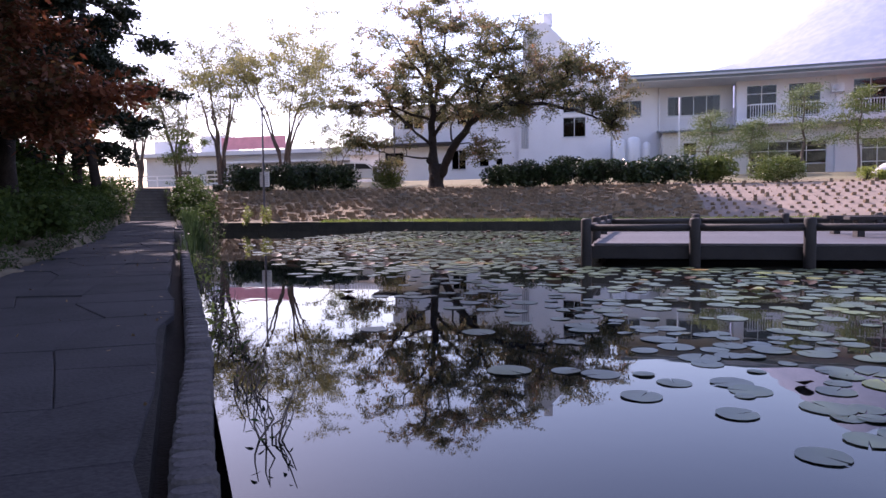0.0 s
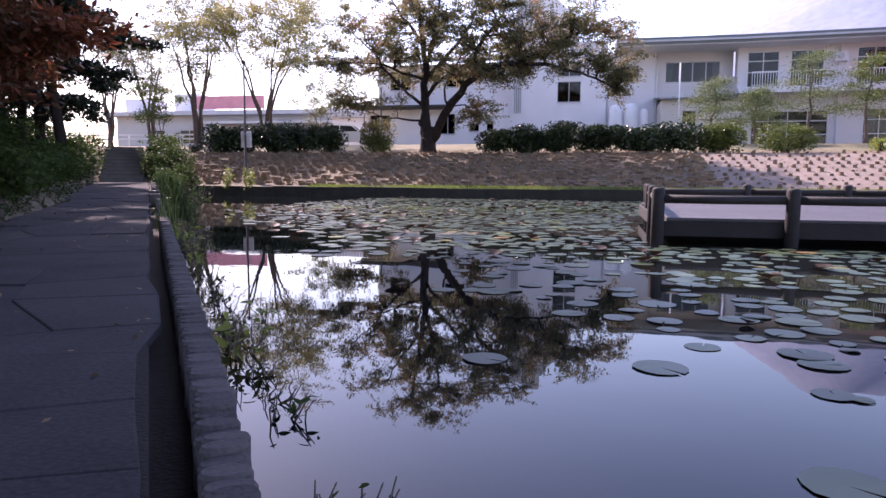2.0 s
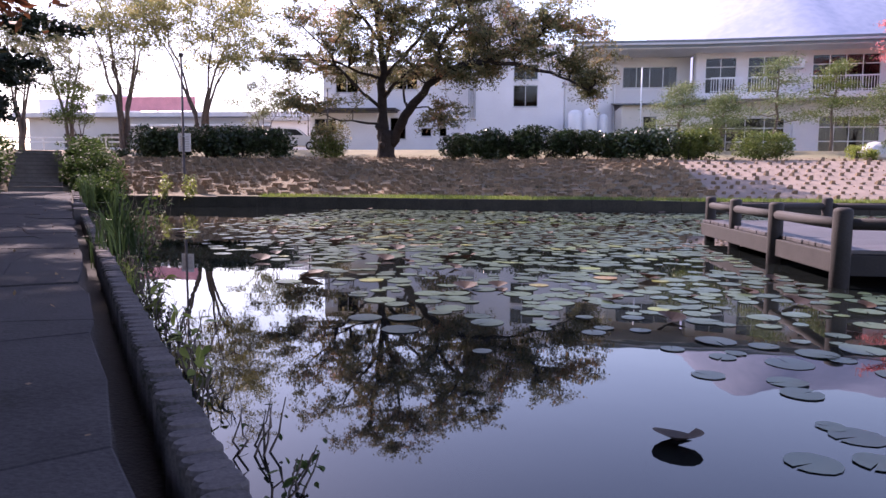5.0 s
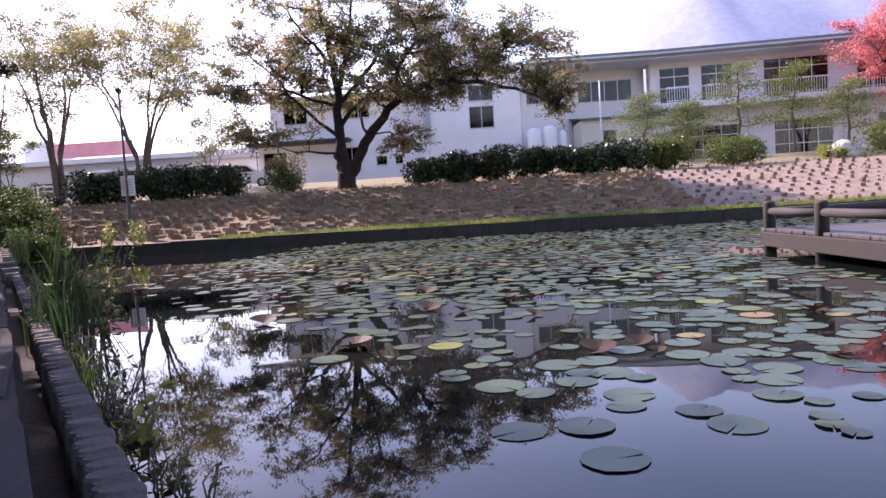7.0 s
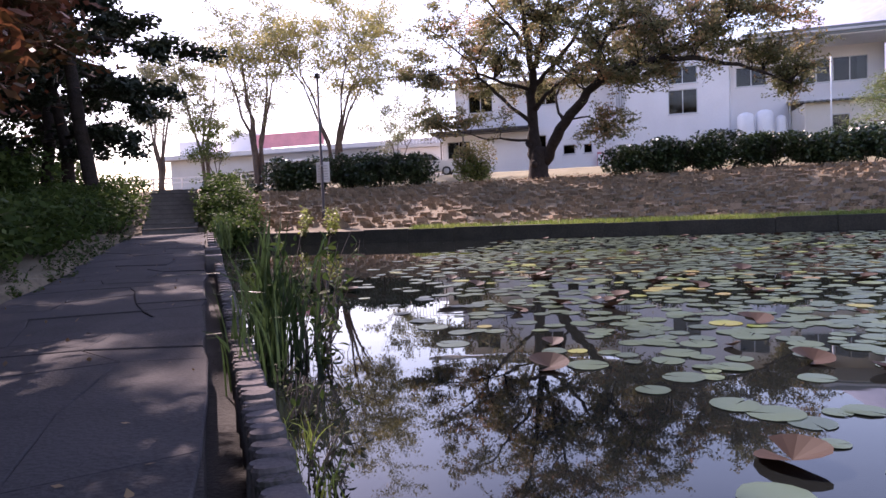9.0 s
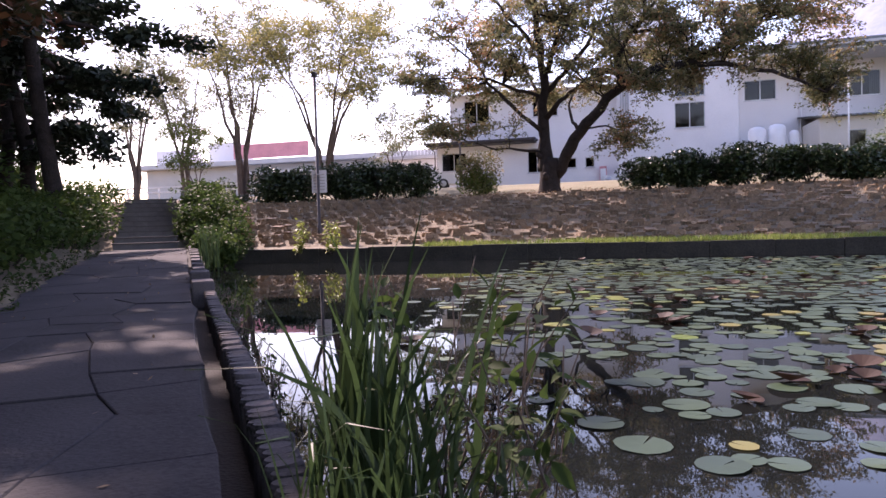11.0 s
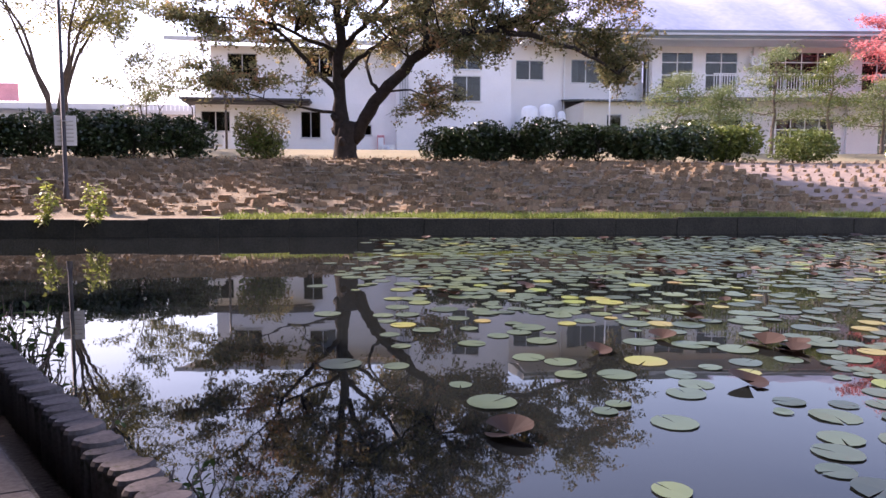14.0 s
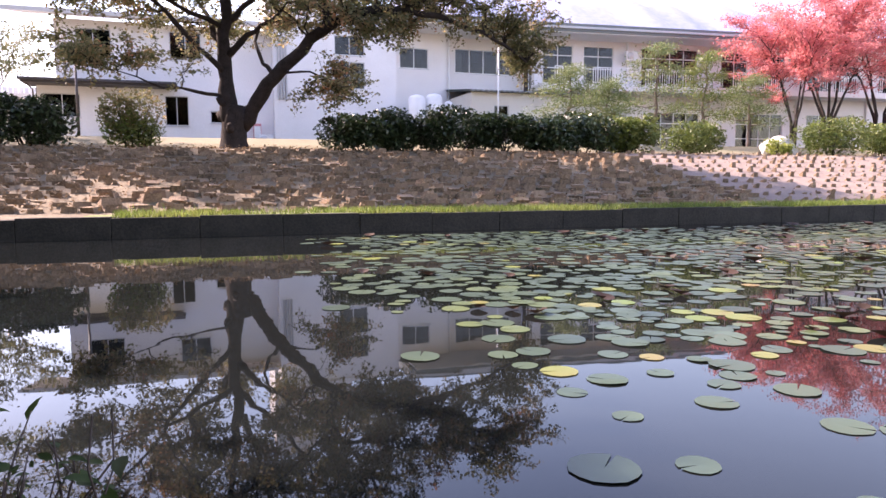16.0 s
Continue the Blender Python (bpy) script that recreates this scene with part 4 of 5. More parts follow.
for c, rad, n, floor_z in LOBES:
    k = 0
    while k < n:
        d = rng.normal(size=3)
        p = np.array(c) + d / np.linalg.norm(d) * np.array(rad) * rng.random() ** 0.42
        if p[2] < floor_z + 0.25 * abs(math.sin(p[0] * 1.7)):
            continue
        k += 1
        far = np.linalg.norm(limb_at - p, axis=1) + 0.8 * np.maximum(0, limb_at[:, 2] - p[2])
        h = int(np.argmin(far))
        ln = np.linalg.norm(limb_at[h] - p)
        r0 = min(0.6 * limb_pts[h][1] + 0.006, 0.014 + 0.012 * ln)
        q = curve_pts(limb_at[h], p, rng, 5, 0.06, 0.06)
        t.add(q, [r0 * (1 - 0.14 * i) for i in range(6)])
        out = (p - limb_at[h]) / (ln + 1e-6)
        for _ in range(7):
            base = q[rng.integers(2, 6)]
            d = rng.normal(size=3) * (1, 1, 0.55) + out * 0.5
            w = curve_pts(base, base + d / np.linalg.norm(d) * rng.uniform(0.5, 1.25), rng, 3, 0.08, 0.03)
            t.add(w, [0.011, 0.009, 0.007, 0.004])
            sprays.append(w)
t.link("trunk", M_BARK, cherry, "dark rough forked trunk and limbs")
leaf_mesh("crown", leaf_points(sprays, 98000, 0.13, rng, 0.1), 0.135, rng, L_CHERRY, cherry, 0.45, "olive and brown autumn leaves")


def slim_tree(name, at, height, width, label, material, n, leaf, seed, stems=4, group="", lo=0.35, bark=None):
    """A many-stemmed slender tree that fans out upwards, thinly leaved."""
    rng = np.random.default_rng(seed)
    e = empty(name, at, label, "tree", group)
    t = Tubes(7)
    limbs = []
    for i in range(stems):
        a = 6.28 * i / stems + rng.uniform(-0.5, 0.5)
        w = width * rng.uniform(0.35, 0.75)
        h = height * rng.uniform(0.75, 1.0)
        p = [(0.12 * math.cos(a), 0.12 * math.sin(a), -0.3), (0.12 * w * math.cos(a), 0.12 * w * math.sin(a), h * 0.28), (0.45 * w * math.cos(a), 0.45 * w * math.sin(a), h * 0.6), (w * math.cos(a), w * math.sin(a), h)]
        q = []
        for x, y in zip(p, p[1:]):
            q += curve_pts(x, y, rng, 3, 0.03)[:-1]
        q.append(np.array(p[-1]))
        m = len(q)
        t.add(q, [0.13 * height / 9 * (1 - 0.88 * j / (m - 1)) for j in range(m)])
        limbs.append(q[int(m * lo):])
    ends = grow(limbs, rng, 1.5, width * 0.8, 0.35, t, 2, 0.024)
    t.link("trunk", bark or M_BARK2, e)
    leaf_mesh("crown", leaf_points(ends, int(n * 1.6), 0.22, rng, 0.2), leaf * 0.85, rng, material, e, 0.4)
    return e


slim_tree("slender_tree", (-35.3, 48, 2.7), 8.6, 2.8, "slender bare-stemmed tree with sparse grey-green leaves", L_PALE, 5000, 0.16, 21, 4, "slender trees along the road")
slim_tree("slender_tree", (-32.0, 48, 2.7), 9.2, 2.9, "slender tree with thin autumn foliage", L_PALE, 6000, 0.16, 22, 3, "slender trees along the road")
slim_tree("slender_tree", (-28.1, 47.5, 2.7), 10.4, 3.2, "tall slender tree with thin pale leaves and forked stems", L_PALE, 6500, 0.16, 23, 5, "slender trees along the road")
slim_tree("slender_tree", (-23.4, 48, 2.7), 9.4, 5.2, "slender tree with yellowing crown", L_YELLOW, 21000, 0.16, 24, 5, "slender trees along the road")
slim_tree("small_tree", (-30.2, 46.5, 2.5), 3.6, 1.9, "small yellow-green tree below the tall ones", L_AZALEA, 2600, 0.15, 25, 3, "", 0.2)
slim_tree("small_tree", (-20.2, 50, 2.8), 4.2, 2.6, "small grey leafy tree near the white annex", L_PALE, 3200, 0.15, 26, 3, "", 0.2)

# red maples by the classroom wing
slim_tree("red_maple", (20.6, 51.0, 2.85), 7.0, 4.0, "bright red autumn maple with dark forked trunk", L_RED, 16000, 0.15, 31, 4, "red maples", 0.35, M_BARK)
slim_tree("red_maple", (23.6, 51.4, 2.85), 8.6, 4.8, "taller bright red autumn maple", L_RED, 20000, 0.15, 32, 5, "red maples", 0.35, M_BARK)
slim_tree("red_maple", (28.4, 52.0, 2.9), 8.8, 5.0, "wide bright red autumn maple", L_RED, 16000, 0.15, 33, 5, "red maples", 0.35, M_BARK)


def garden_pine(at, height, width, label, material, seed):
    """A clipped pine with flat tiers of needles."""
    rng = np.random.default_rng(seed)
    e = empty("garden_pine", at, label, "tree", "clipped garden pines")
    t = Tubes(8)
    q = curve_pts((0, 0, -0.2), (0.15, 0, height), rng, 7, 0.025)
    t.add(q, [0.11 * (1 - 0.75 * i / 7) for i in range(8)])
    pts = []
    for i in range(9):
        z = height * (0.38 + 0.62 * i / 8)
        a = i * 2.4
        w = width * (1 - 0.55 * i / 8)
        tip = (w * 0.7 * math.cos(a), w * 0.7 * math.sin(a), z + 0.05)
        t.add(curve_pts((0.1, 0, z - 0.15), tip, rng, 3, 0.05), [0.035, 0.028, 0.02, 0.01])
        d = rng.normal(size=(520, 3)) * np.array([w * 0.34, w * 0.34, 0.16])
        pts.append(d + np.array(tip) * (0.75, 0.75, 1))
    t.link("trunk", M_BARK2, e)
    leaf_mesh("needles", np.concatenate(pts), 0.17, rng, material, e, 0.1, aspect=3.5)
    return e


garden_pine((4.9, 49.5, 2.8), 3.7, 2.1, "small clipped pine with pale green tiers", L_TOPIARY, 41)
garden_pine((7.4, 50, 2.8), 3.2, 1.9, "low clipped pine with pale green tiers", L_TOPIARY, 42)
garden_pine((10.3, 50, 2.8), 5.2, 2.4, "tall clipped garden pine with layered needles", L_TOPIARY, 43)
garden_pine((13.4, 50, 2.8), 4.9, 2.1, "yellowing clipped garden pine", L_AZALEA, 44)
garden_pine((16.4, 50, 2.8), 3.8, 2.1, "small clipped pine beside the maple", L_TOPIARY, 45)

# hedge and shrubs on the crest
for i, (x, y, rx, rz) in enumerate([(-6.7, 43.2, 1.25, 1.35), (-5.0, 43.4, 1.3, 1.45), (-3.1, 43.2, 1.35, 1.6), (-1.2, 43.3, 1.3, 1.5), (0.5, 43.2, 1.2, 1.4), (2.3, 43.4, 1.35, 1.6), (4.2, 43.3, 1.2, 1.55)]):
    # The end shrub takes lighter azalea leaves to paint the hedge's sunlit end.
    bush("evergreen_shrub", (x, y, ground_z(x, y) - 0.05), (rx * 1.25, 1.1, rz * 1.05), "dense dark glossy evergreen shrub in the hedge", "hedge shrubs on the crest", L_AZALEA if i == 6 else L_HEDGE, 5200, 0.16, 50 + i)
for i, (x, y, rx, rz) in enumerate([(-24.0, 43.2, 1.1, 1.5), (-22.4, 43.3, 1.25, 1.55), (-20.6, 43.2, 1.3, 1.6), (-18.8, 43.3, 1.3, 1.65), (-17.2, 43.2, 1.1, 1.5)]):
    bush("evergreen_shrub", (x, y, ground_z(x, y) - 0.05), (rx * 1.25, 1.1, rz * 1.1), "dense dark evergreen shrub in a clipped row", "hedge shrubs on the crest", L_HEDGE, 4600, 0.16, 60 + i)
bush("azalea_bush", (7.5, 43.2, 2.05), (1.6, 1.2, 1.45), "round sunlit yellow-green azalea bush", "azalea bushes", L_AZALEA, 4200, 0.13, 70)
bush("azalea_bush", (15.3, 43.4, 2.1), (2.0, 1.3, 1.8), "large azalea bush with reddish leaf tips", "azalea bushes", L_AZALEA, 4600, 0.13, 71)
bush("azalea_bush", (18.6, 43.6, 2.1), (1.8, 1.3, 1.6), "broad azalea bush below the maples", "azalea bushes", L_AZALEA, 4200, 0.13, 72)
bush("orange_shrub", (-14.2, 44.5, 2.15), (1.35, 1.1, 2.0), "upright shrub, green below and orange above", "", L_CHERRY, 3000, 0.13, 73)
bush("orange_shrub", (-14.2, 44.1, 2.10), (1.3, 0.9, 1.2), "low green shrub beside the cherry", "", L_AZALEA, 1800, 0.13, 74)
bush("round_shrub", (-27.7, 43.2, 2.1), (0.95, 0.9, 1.1), "small round dark clipped shrub", "", L_HEDGE, 2000, 0.13, 75)
bush("round_shrub", (-25.8, 43.6, 2.1), (0.5, 0.5, 0.6), "tiny round dark clipped shrub", "", L_HEDGE, 800, 0.12, 76)
for i, (x, r) in enumerate(((11.8, 0.55), (12.6, 0.4))):
    bush("pale_shrub", (x, 43.4, 2.1), (r, r, r * 1.5), "low pale dry shrub on the crest", "pale shrubs", L_WEEDY, 700, 0.11, 77 + i)
rk = bmesh.new()
bmesh.ops.create_icosphere(rk, subdivisions=3, radius=0.8)
for vv in rk.verts:
    vv.co *= 1 + 0.28 * noise.noise(vv.co * 1.6)
    vv.co.z *= 0.75
me = bpy.data.meshes.new("rock")
rk.to_mesh(me)
rk.free()
me.materials.append(M_GREYW)
tagged(new("garden_rock", me), "pale grey garden rock below the maples", "rock").location = (13.4, 44.6, 2.5)

# shrubs and undergrowth on the land side of the path
for i, (s0, l, rx, rz) in enumerate([(5.5, 4.4, 1.3, 0.8), (7.5, 3.9, 1.4, 1.0), (9.5, 4.2, 1.5, 1.1), (11.6, 3.7, 1.5, 1.15), (13.6, 3.9, 1.5, 1.2), (15.6, 3.5, 1.4, 1.1), (17.5, 3.6, 1.5, 1.25), (19.6, 3.3, 1.3, 1.1), (21.6, 3.5, 1.5, 1.3), (23.8, 3.4, 1.5, 1.35), (26.0, 3.4, 1.5, 1.4), (28.4, 3.5, 1.5, 1.5), (30.8, 3.6, 1.5, 1.5), (10.5, 6.2, 1.8, 1.5), (15.0, 6.0, 1.8, 1.6), (20.0, 5.8, 1.8, 1.7), (25.0, 5.8, 1.9, 1.8), (29.5, 5.8, 1.9, 1.9), (8.5, 8.5, 2.4, 2.6), (12.5, 9.0, 2.5, 2.9), (16.5, 8.8, 2.5, 3.0), (20.5, 8.6, 2.5, 3.2), (24.5, 8.2, 2.5, 3.2), (28.5, 8.0, 2.5, 3.3), (32.5, 7.4, 2.4, 3.2), (36.5, 7.0, 2.4, 3.0), (40.0, 6.0, 2.4, 2.6)]):
    x, y, _ = on_path(s0, l)
    bush("undergrowth_shrub", (x, y, ground_z(x, y) - 0.08), (rx, rx * 0.9, rz), "shaded leafy green shrub crowding the path", "shrubs beside the path", L_WEED, 2800 if l < 5 else 4200, 0.14 if l < 5 else 0.2, 80 + i)
for i, (s0, l, rx, rz) in enumerate([(31.0, -0.7, 0.8, 1.1), (32.6, -0.8, 1.1, 1.4), (34.2, -0.9, 1.2, 1.7), (36.0, -0.6, 1.1, 1.6), (29.3, -0.7, 0.6, 0.9), (33.6, 3.1, 1.3, 1.6), (35.6, 3.1, 1.3, 1.6), (37.6, 3.1, 1.3, 1.5), (38.2, -0.7, 1.0, 1.2), (33.4, -0.35, 0.7, 1.2), (35.2, -0.35, 0.7, 1.2)]):
    x, y, _ = on_path(s0, l)
    bush("bank_shrub", (x, y, max(0.0, ground_z(x, y)) - 0.05), (rx, rx, rz), "dark shrub at the corner of the pond", "shrubs at the pond corner", L_WEED, 2200, 0.13, 110 + i)


def tall_tree(at, height, width, first, label, material, n, leaf, seed, name, tiers=10, droop=-0.1, thick=0.28, flat=0.5, spread=0.25):
    """A tall tree on one trunk with tiers of boughs from `first` metres up."""
    rng = np.random.default_rng(seed)
    e = empty(name, at, label, "tree", "tall trees beside the path")
    t = Tubes(9)
    q = curve_pts((0, 0, -0.4), (rng.uniform(-0.4, 0.4), rng.uniform(-0.4, 0.4), height), rng, 8, 0.012)
    t.add(q, [thick * (1 - 0.85 * i / 8) for i in range(9)])
    limbs = []
    for i in range(tiers * 3):
        z = first + (height - first) * (i / (tiers * 3 - 1)) ** 0.9
        a = i * 2.4 + rng.uniform(-0.4, 0.4)
        w = width * (1 - 0.6 * (z - first) / (height - first)) * rng.uniform(0.6, 1.05)
        b = np.array([0, 0, z])
        tip = b + np.array([w * math.cos(a), w * math.sin(a), droop * w])
        p = curve_pts(b, tip, rng, 5, 0.04, 0.05)
        t.add(p, [0.075, 0.06, 0.05, 0.035, 0.025, 0.012])
        limbs.append(p[1:])
    ends = grow(limbs, rng, 1.5, width * 0.36, 0.0, t, 1, 0.022)
    t.link("trunk", M_BARK, e)
    leaf_mesh("crown", leaf_points(ends, n, spread, rng, 0.1), leaf, rng, material, e, flat, aspect=2.2)
    return e


for i, (s0, l, h, w, first) in enumerate([(31.0, 3.2, 15, 3.6, 4.2), (33.5, 4.2, 14, 3.6, 3.4), (29.0, 6.2, 16, 4.2, 4.0), (36.5, 5.4, 13, 3.4, 2.8), (26.0, 7.6, 16, 4.5, 4.0)]):
    x, y, _ = on_path(s0, l)
    tall_tree((x, y, ground_z(x, y)), h, w, first, "tall dark pine with flat drooping boughs", L_PINE, 24000, 0.22, 130 + i, "pine_tree", 9, -0.12, 0.24, 0.2, 0.22)
for i, (s0, l, h, w, first) in enumerate([(17.0, 7.0, 9.5, 5.4, 1.9), (12.0, 7.5, 10.5, 5.6, 2.4), (22.5, 6.6, 10, 4.8, 2.0)]):
    x, y, _ = on_path(s0, l)
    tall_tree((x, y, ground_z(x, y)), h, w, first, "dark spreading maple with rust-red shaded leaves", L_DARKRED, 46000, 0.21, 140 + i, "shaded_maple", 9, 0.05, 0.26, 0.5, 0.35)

# Extra trees added to shade the path; the first six overhang above the view.
for i, (s0, l, h, w, first) in enumerate([(-7.0, 4.0, 12, 6.5, 5.0), (-1.5, 3.8, 13, 6.0, 5.4), (4.5, 4.0, 13, 5.6, 6.2), (10.5, 4.4, 14, 5.2, 7.2), (15.5, 4.4, 15.5, 5.2, 8.6), (21.0, 4.4, 17, 5.2, 10.5), (8.5, 9.5, 13, 6.5, 3.0), (15.0, 10.5, 14, 6.5, 3.0), (22.0, 10.5, 15, 6.5, 3.0), (30.0, 10.0, 15, 6.0, 2.5), (37.0, 9.5, 14, 5.5, 2.0)]):
    x, y, _ = on_path(s0, l)
    tall_tree((x, y, ground_z(x, y)), h, w, first, "tall dense dark tree added to shade the path", L_DARKRED if i < 7 else L_PINE, 36000, 0.30, 150 + i, "added_shade_tree", 8, 0.0, 0.28, 0.8, 0.45)

# ---------------------------------------------------------------- lily pads
def pad_template(rng, n=14):
    """A round floating leaf with a notch and a slightly lifted rim."""
    a0 = rng.uniform(0, 6.28)
    v = [(0, 0, 0.002)]
    lift = rng.uniform(0.0, 0.006)
    for i in range(n + 1):
        a = a0 + 0.07 + (6.283 - 0.14) * i / n
        r = 1 + rng.uniform(-0.03, 0.03)
        z = lift * max(0, math.sin(a * 1.0 + a0)) ** 2
        v.append((r * math.cos(a), r * math.sin(a), 0.003 + z))
    f = [(0, i + 1, i + 2) for i in range(n)]
    return np.array(v), f


rng = np.random.default_rng(77)
shapes = [pad_template(rng) for _ in range(12)]


def pad_density(x, y):
    s, l = path_sl(x, y)
    off = -l
    if off < 0.5 or y > BANK_Y - 0.9:
        return 0.0
    if -1.0 < x < 9.3 and 14.3 < y < 21:
        return 0.0
    patch = noise.noise((x * 0.35, y * 0.35, 2.0)) + 0.5 * noise.noise((x * 0.9, y * 0.9, 5.0))
    # open water along the edging, a few stray pads in it, and a clear far corner
    clear = 1.7 + 1.5 * smooth((s - 13) / 6)
    d = 0.12 * smooth((off - 1.2) / 0.8) + 0.93 * smooth((off - clear) / 1.6)
    if y > 19:
        d *= smooth((x + 11.8 - 0.10 * (y - 19)) / 2.6)
    if s < 1.5:
        d *= 0.7
    elif s < 7:
        d *= 0.22 + 0.78 * smooth((off - 4.2) / 2)
    return max(0.0, min(1.0, d * (1.0 + 1.1 * patch)))


placed = {}
big, yellow, withered = ([], []), ([], []), ([], [])
near = []


def free(x, y, r):
    k = (int(x // 0.5), int(y // 0.5))
    for i in (-1, 0, 1):
        for j in (-1, 0, 1):
            for px, py, pr in placed.get((k[0] + i, k[1] + j), ()):
                if (px - x) ** 2 + (py - y) ** 2 < (0.72 * (pr + r)) ** 2:
                    return False
    placed.setdefault(k, []).append((x, y, r))
    return True


def lay(x, y, r):
    v, f = shapes[rng.integers(12)]
    a = rng.uniform(0, 6.28)
    c, s = math.cos(a), math.sin(a)
    sunny = noise.noise((x * 0.25, y * 0.25, 9.0))
    q = rng.random()
    kind = withered if q < 0.045 else yellow if q < 0.06 + 0.10 * max(0, sunny) + (0.07 if -11 < x < -4 and 18.5 < y < 24 else 0) else big
    z0 = rng.uniform(0.0, 0.003)
    pts = [(x + r * (p[0] * c - p[1] * s), y + r * (p[0] * s + p[1] * c), z0 + p[2] * (2.5 if kind is withered else 1)) for p in v]
    if kind is withered:
        pts = [(px, py, pz + 0.07 * r / 0.15 * max(0, math.sin(2.2 * i / len(v))) ** 2) for i, (px, py, pz) in enumerate(pts)]
    return kind, pts, f


for _ in range(52000):
    x, y = rng.uniform(-15, 26), rng.uniform(4, BANK_Y - 0.8)
    if rng.random() > pad_density(x, y):
        continue
    r = 0.045 + 0.085 * rng.random() ** 0.8
    if not free(x, y, r):
        continue
    kind, pts, f = lay(x, y, r)
    d = -path_sl(x, y)[1]
    if d < 4.2 and y < 23.5 and len(near) < 260:
        near.append((kind, pts, f))
        continue
    k = len(kind[0])
    kind[0].extend(pts)
    kind[1].extend([tuple(i + k for i in q) for q in f])
for kind, material, label in ((big, L_PAD, "floating green lily pads covering the pond"), (yellow, L_PADY, "yellowing lily pads among the green"), (withered, L_PADB, "dark withered curled lily pads")):
    tagged(link("lily_pads", kind[0], kind[1], material), label, "lily pads", kind="stuff")
for kind, pts, f in near:
    c = pts[0]
    loc = [(p[0] - c[0], p[1] - c[1], p[2] - c[2]) for p in pts]
    yel, wit = kind is yellow, kind is withered
    ob = link("lily_pad", loc, f, L_PADY if yel else L_PADB if wit else L_PAD)
    ob.location = c
    tagged(ob, "yellow notched lily pad floating on the pond" if yel else "dark curled withered lily pad on the pond" if wit else "round green notched lily pad floating on the pond", "lily pad", "floating lily pads")


# ---------------------------------------------------------------- reeds and weeds along the edging
def blade(v, f, base, tip, w, rng, bend=0.25):
    base, tip = np.array(base), np.array(tip)
    side = np.cross(tip - base, [rng.normal(), rng.normal(), 0.2])
    side /= np.linalg.norm(side) + 1e-9
    out = tip - base
    out[2] = 0
    k = len(v)
    n = 6
    fold = rng.uniform(0.0, 0.28) if rng.random() < 0.6 else 0.0
    high = tip[2] - base[2]
    for i in range(n + 1):
        u = i / n
        p = base + out * (0.35 * u + 0.65 * u ** 2.4)
        p[2] = base[2] + high * (u - fold * u ** 5) + bend * 0.4 * np.linalg.norm(out) * math.sin(u * math.pi)
        if fold:
            p += out / (np.linalg.norm(out) + 1e-6) * fold * 0.6 * high * u ** 6
        ww = w * (1 - u ** 3) * (0.7 + 0.3 * math.sin(u * 3.1))
        v += [tuple(p - side * ww / 2), tuple(p + side * ww / 2 + np.array([0, 0, 0.002]))]
    f += [(k + 2 * i, k + 2 * i + 1, k + 2 * i + 3, k + 2 * i + 2) for i in range(n)]


def reeds(at, n, h, r, w, label, seed, material, lean=0.35):
    rng = np.random.default_rng(seed)
    e = empty("reed_clump", at, label, "reeds", "reeds beside the path")
    for part_i in range(n):
        a, d = rng.uniform(0, 6.28), r * math.sqrt(rng.random())
        b = (d * math.cos(a), d * math.sin(a), -0.1)
        hh = h * rng.uniform(0.6, 1.1)
        t_ = (b[0] + rng.normal(0, lean * hh * 0.5), b[1] + rng.normal(0, lean * hh * 0.5), hh)
        v, f = [], []
        blade(v, f, b, t_, w * rng.uniform(0.7, 1.2), rng)
        link("blade", v, f, material, e)
    return e


x, y, _ = on_path(13.15, -0.36)
reeds((x, y, 0.0), 30, 1.0, 0.16, 0.036, "tall broad-bladed green reeds rising from the water", 201, L_REED, 0.28)
x, y, _ = on_path(12.95, -0.5)
reeds((x, y, 0.0), 26, 0.92, 0.2, 0.026, "arching narrow green reeds leaning over the water", 202, L_REED, 0.5)
for i, s0 in enumerate((10.0, 10.4, 10.9)):
    x, y, _ = on_path(s0, -0.3)
    reeds((x, y, 0.02), 30, 0.10 + 0.02 * (i % 3), 0.12, 0.010, "tuft of bright lime-green grass on the edging", 230 + i, L_GRASS, 0.7)
for i, (s0, l, n, h) in enumerate([(12.7, -0.26, 40, 0.62), (12.2, -0.24, 26, 0.45), (13.6, -0.5, 22, 0.80), (12.6, -0.5, 26, 0.6), (24.4, -0.35, 30, 0.9), (26.2, -0.4, 30, 1.0), (28.0, -0.5, 30, 1.0)]):
    x, y, _ = on_path(s0, l)
    reeds((x, y, max(0, path_z(s0) - 0.1)), n, h, 0.2, 0.016, "clump of thin dark green reeds at the edging", 210 + i, L_REED)


def weed(at, h, r, n, leaf, label, material, seed, lean=(0, 0)):
    rng = np.random.default_rng(seed)
    e = empty("weed", at, label, "weed", "weeds along the water's edge")
    t = Tubes(5)
    ends = []
    for i in range(7):
        a = rng.uniform(0, 6.28)
        q = curve_pts((0.03 * math.cos(a), 0.03 * math.sin(a), -0.1), (lean[0] + r * math.cos(a) * rng.uniform(0.3, 1), lean[1] + r * math.sin(a) * rng.uniform(0.3, 1), h * rng.uniform(0.5, 1.0)), rng, 4, 0.06)
        t.add(q, [0.006, 0.005, 0.004, 0.003, 0.002])
        ends.append(q)
    tagged(t.link("stem", M_BARK2, e), kind="stuff")
    broad_leaves("leaves", leaf_points(ends, n, leaf * 0.3, rng, 0.15), leaf * 0.9, rng, material, e)
    return e


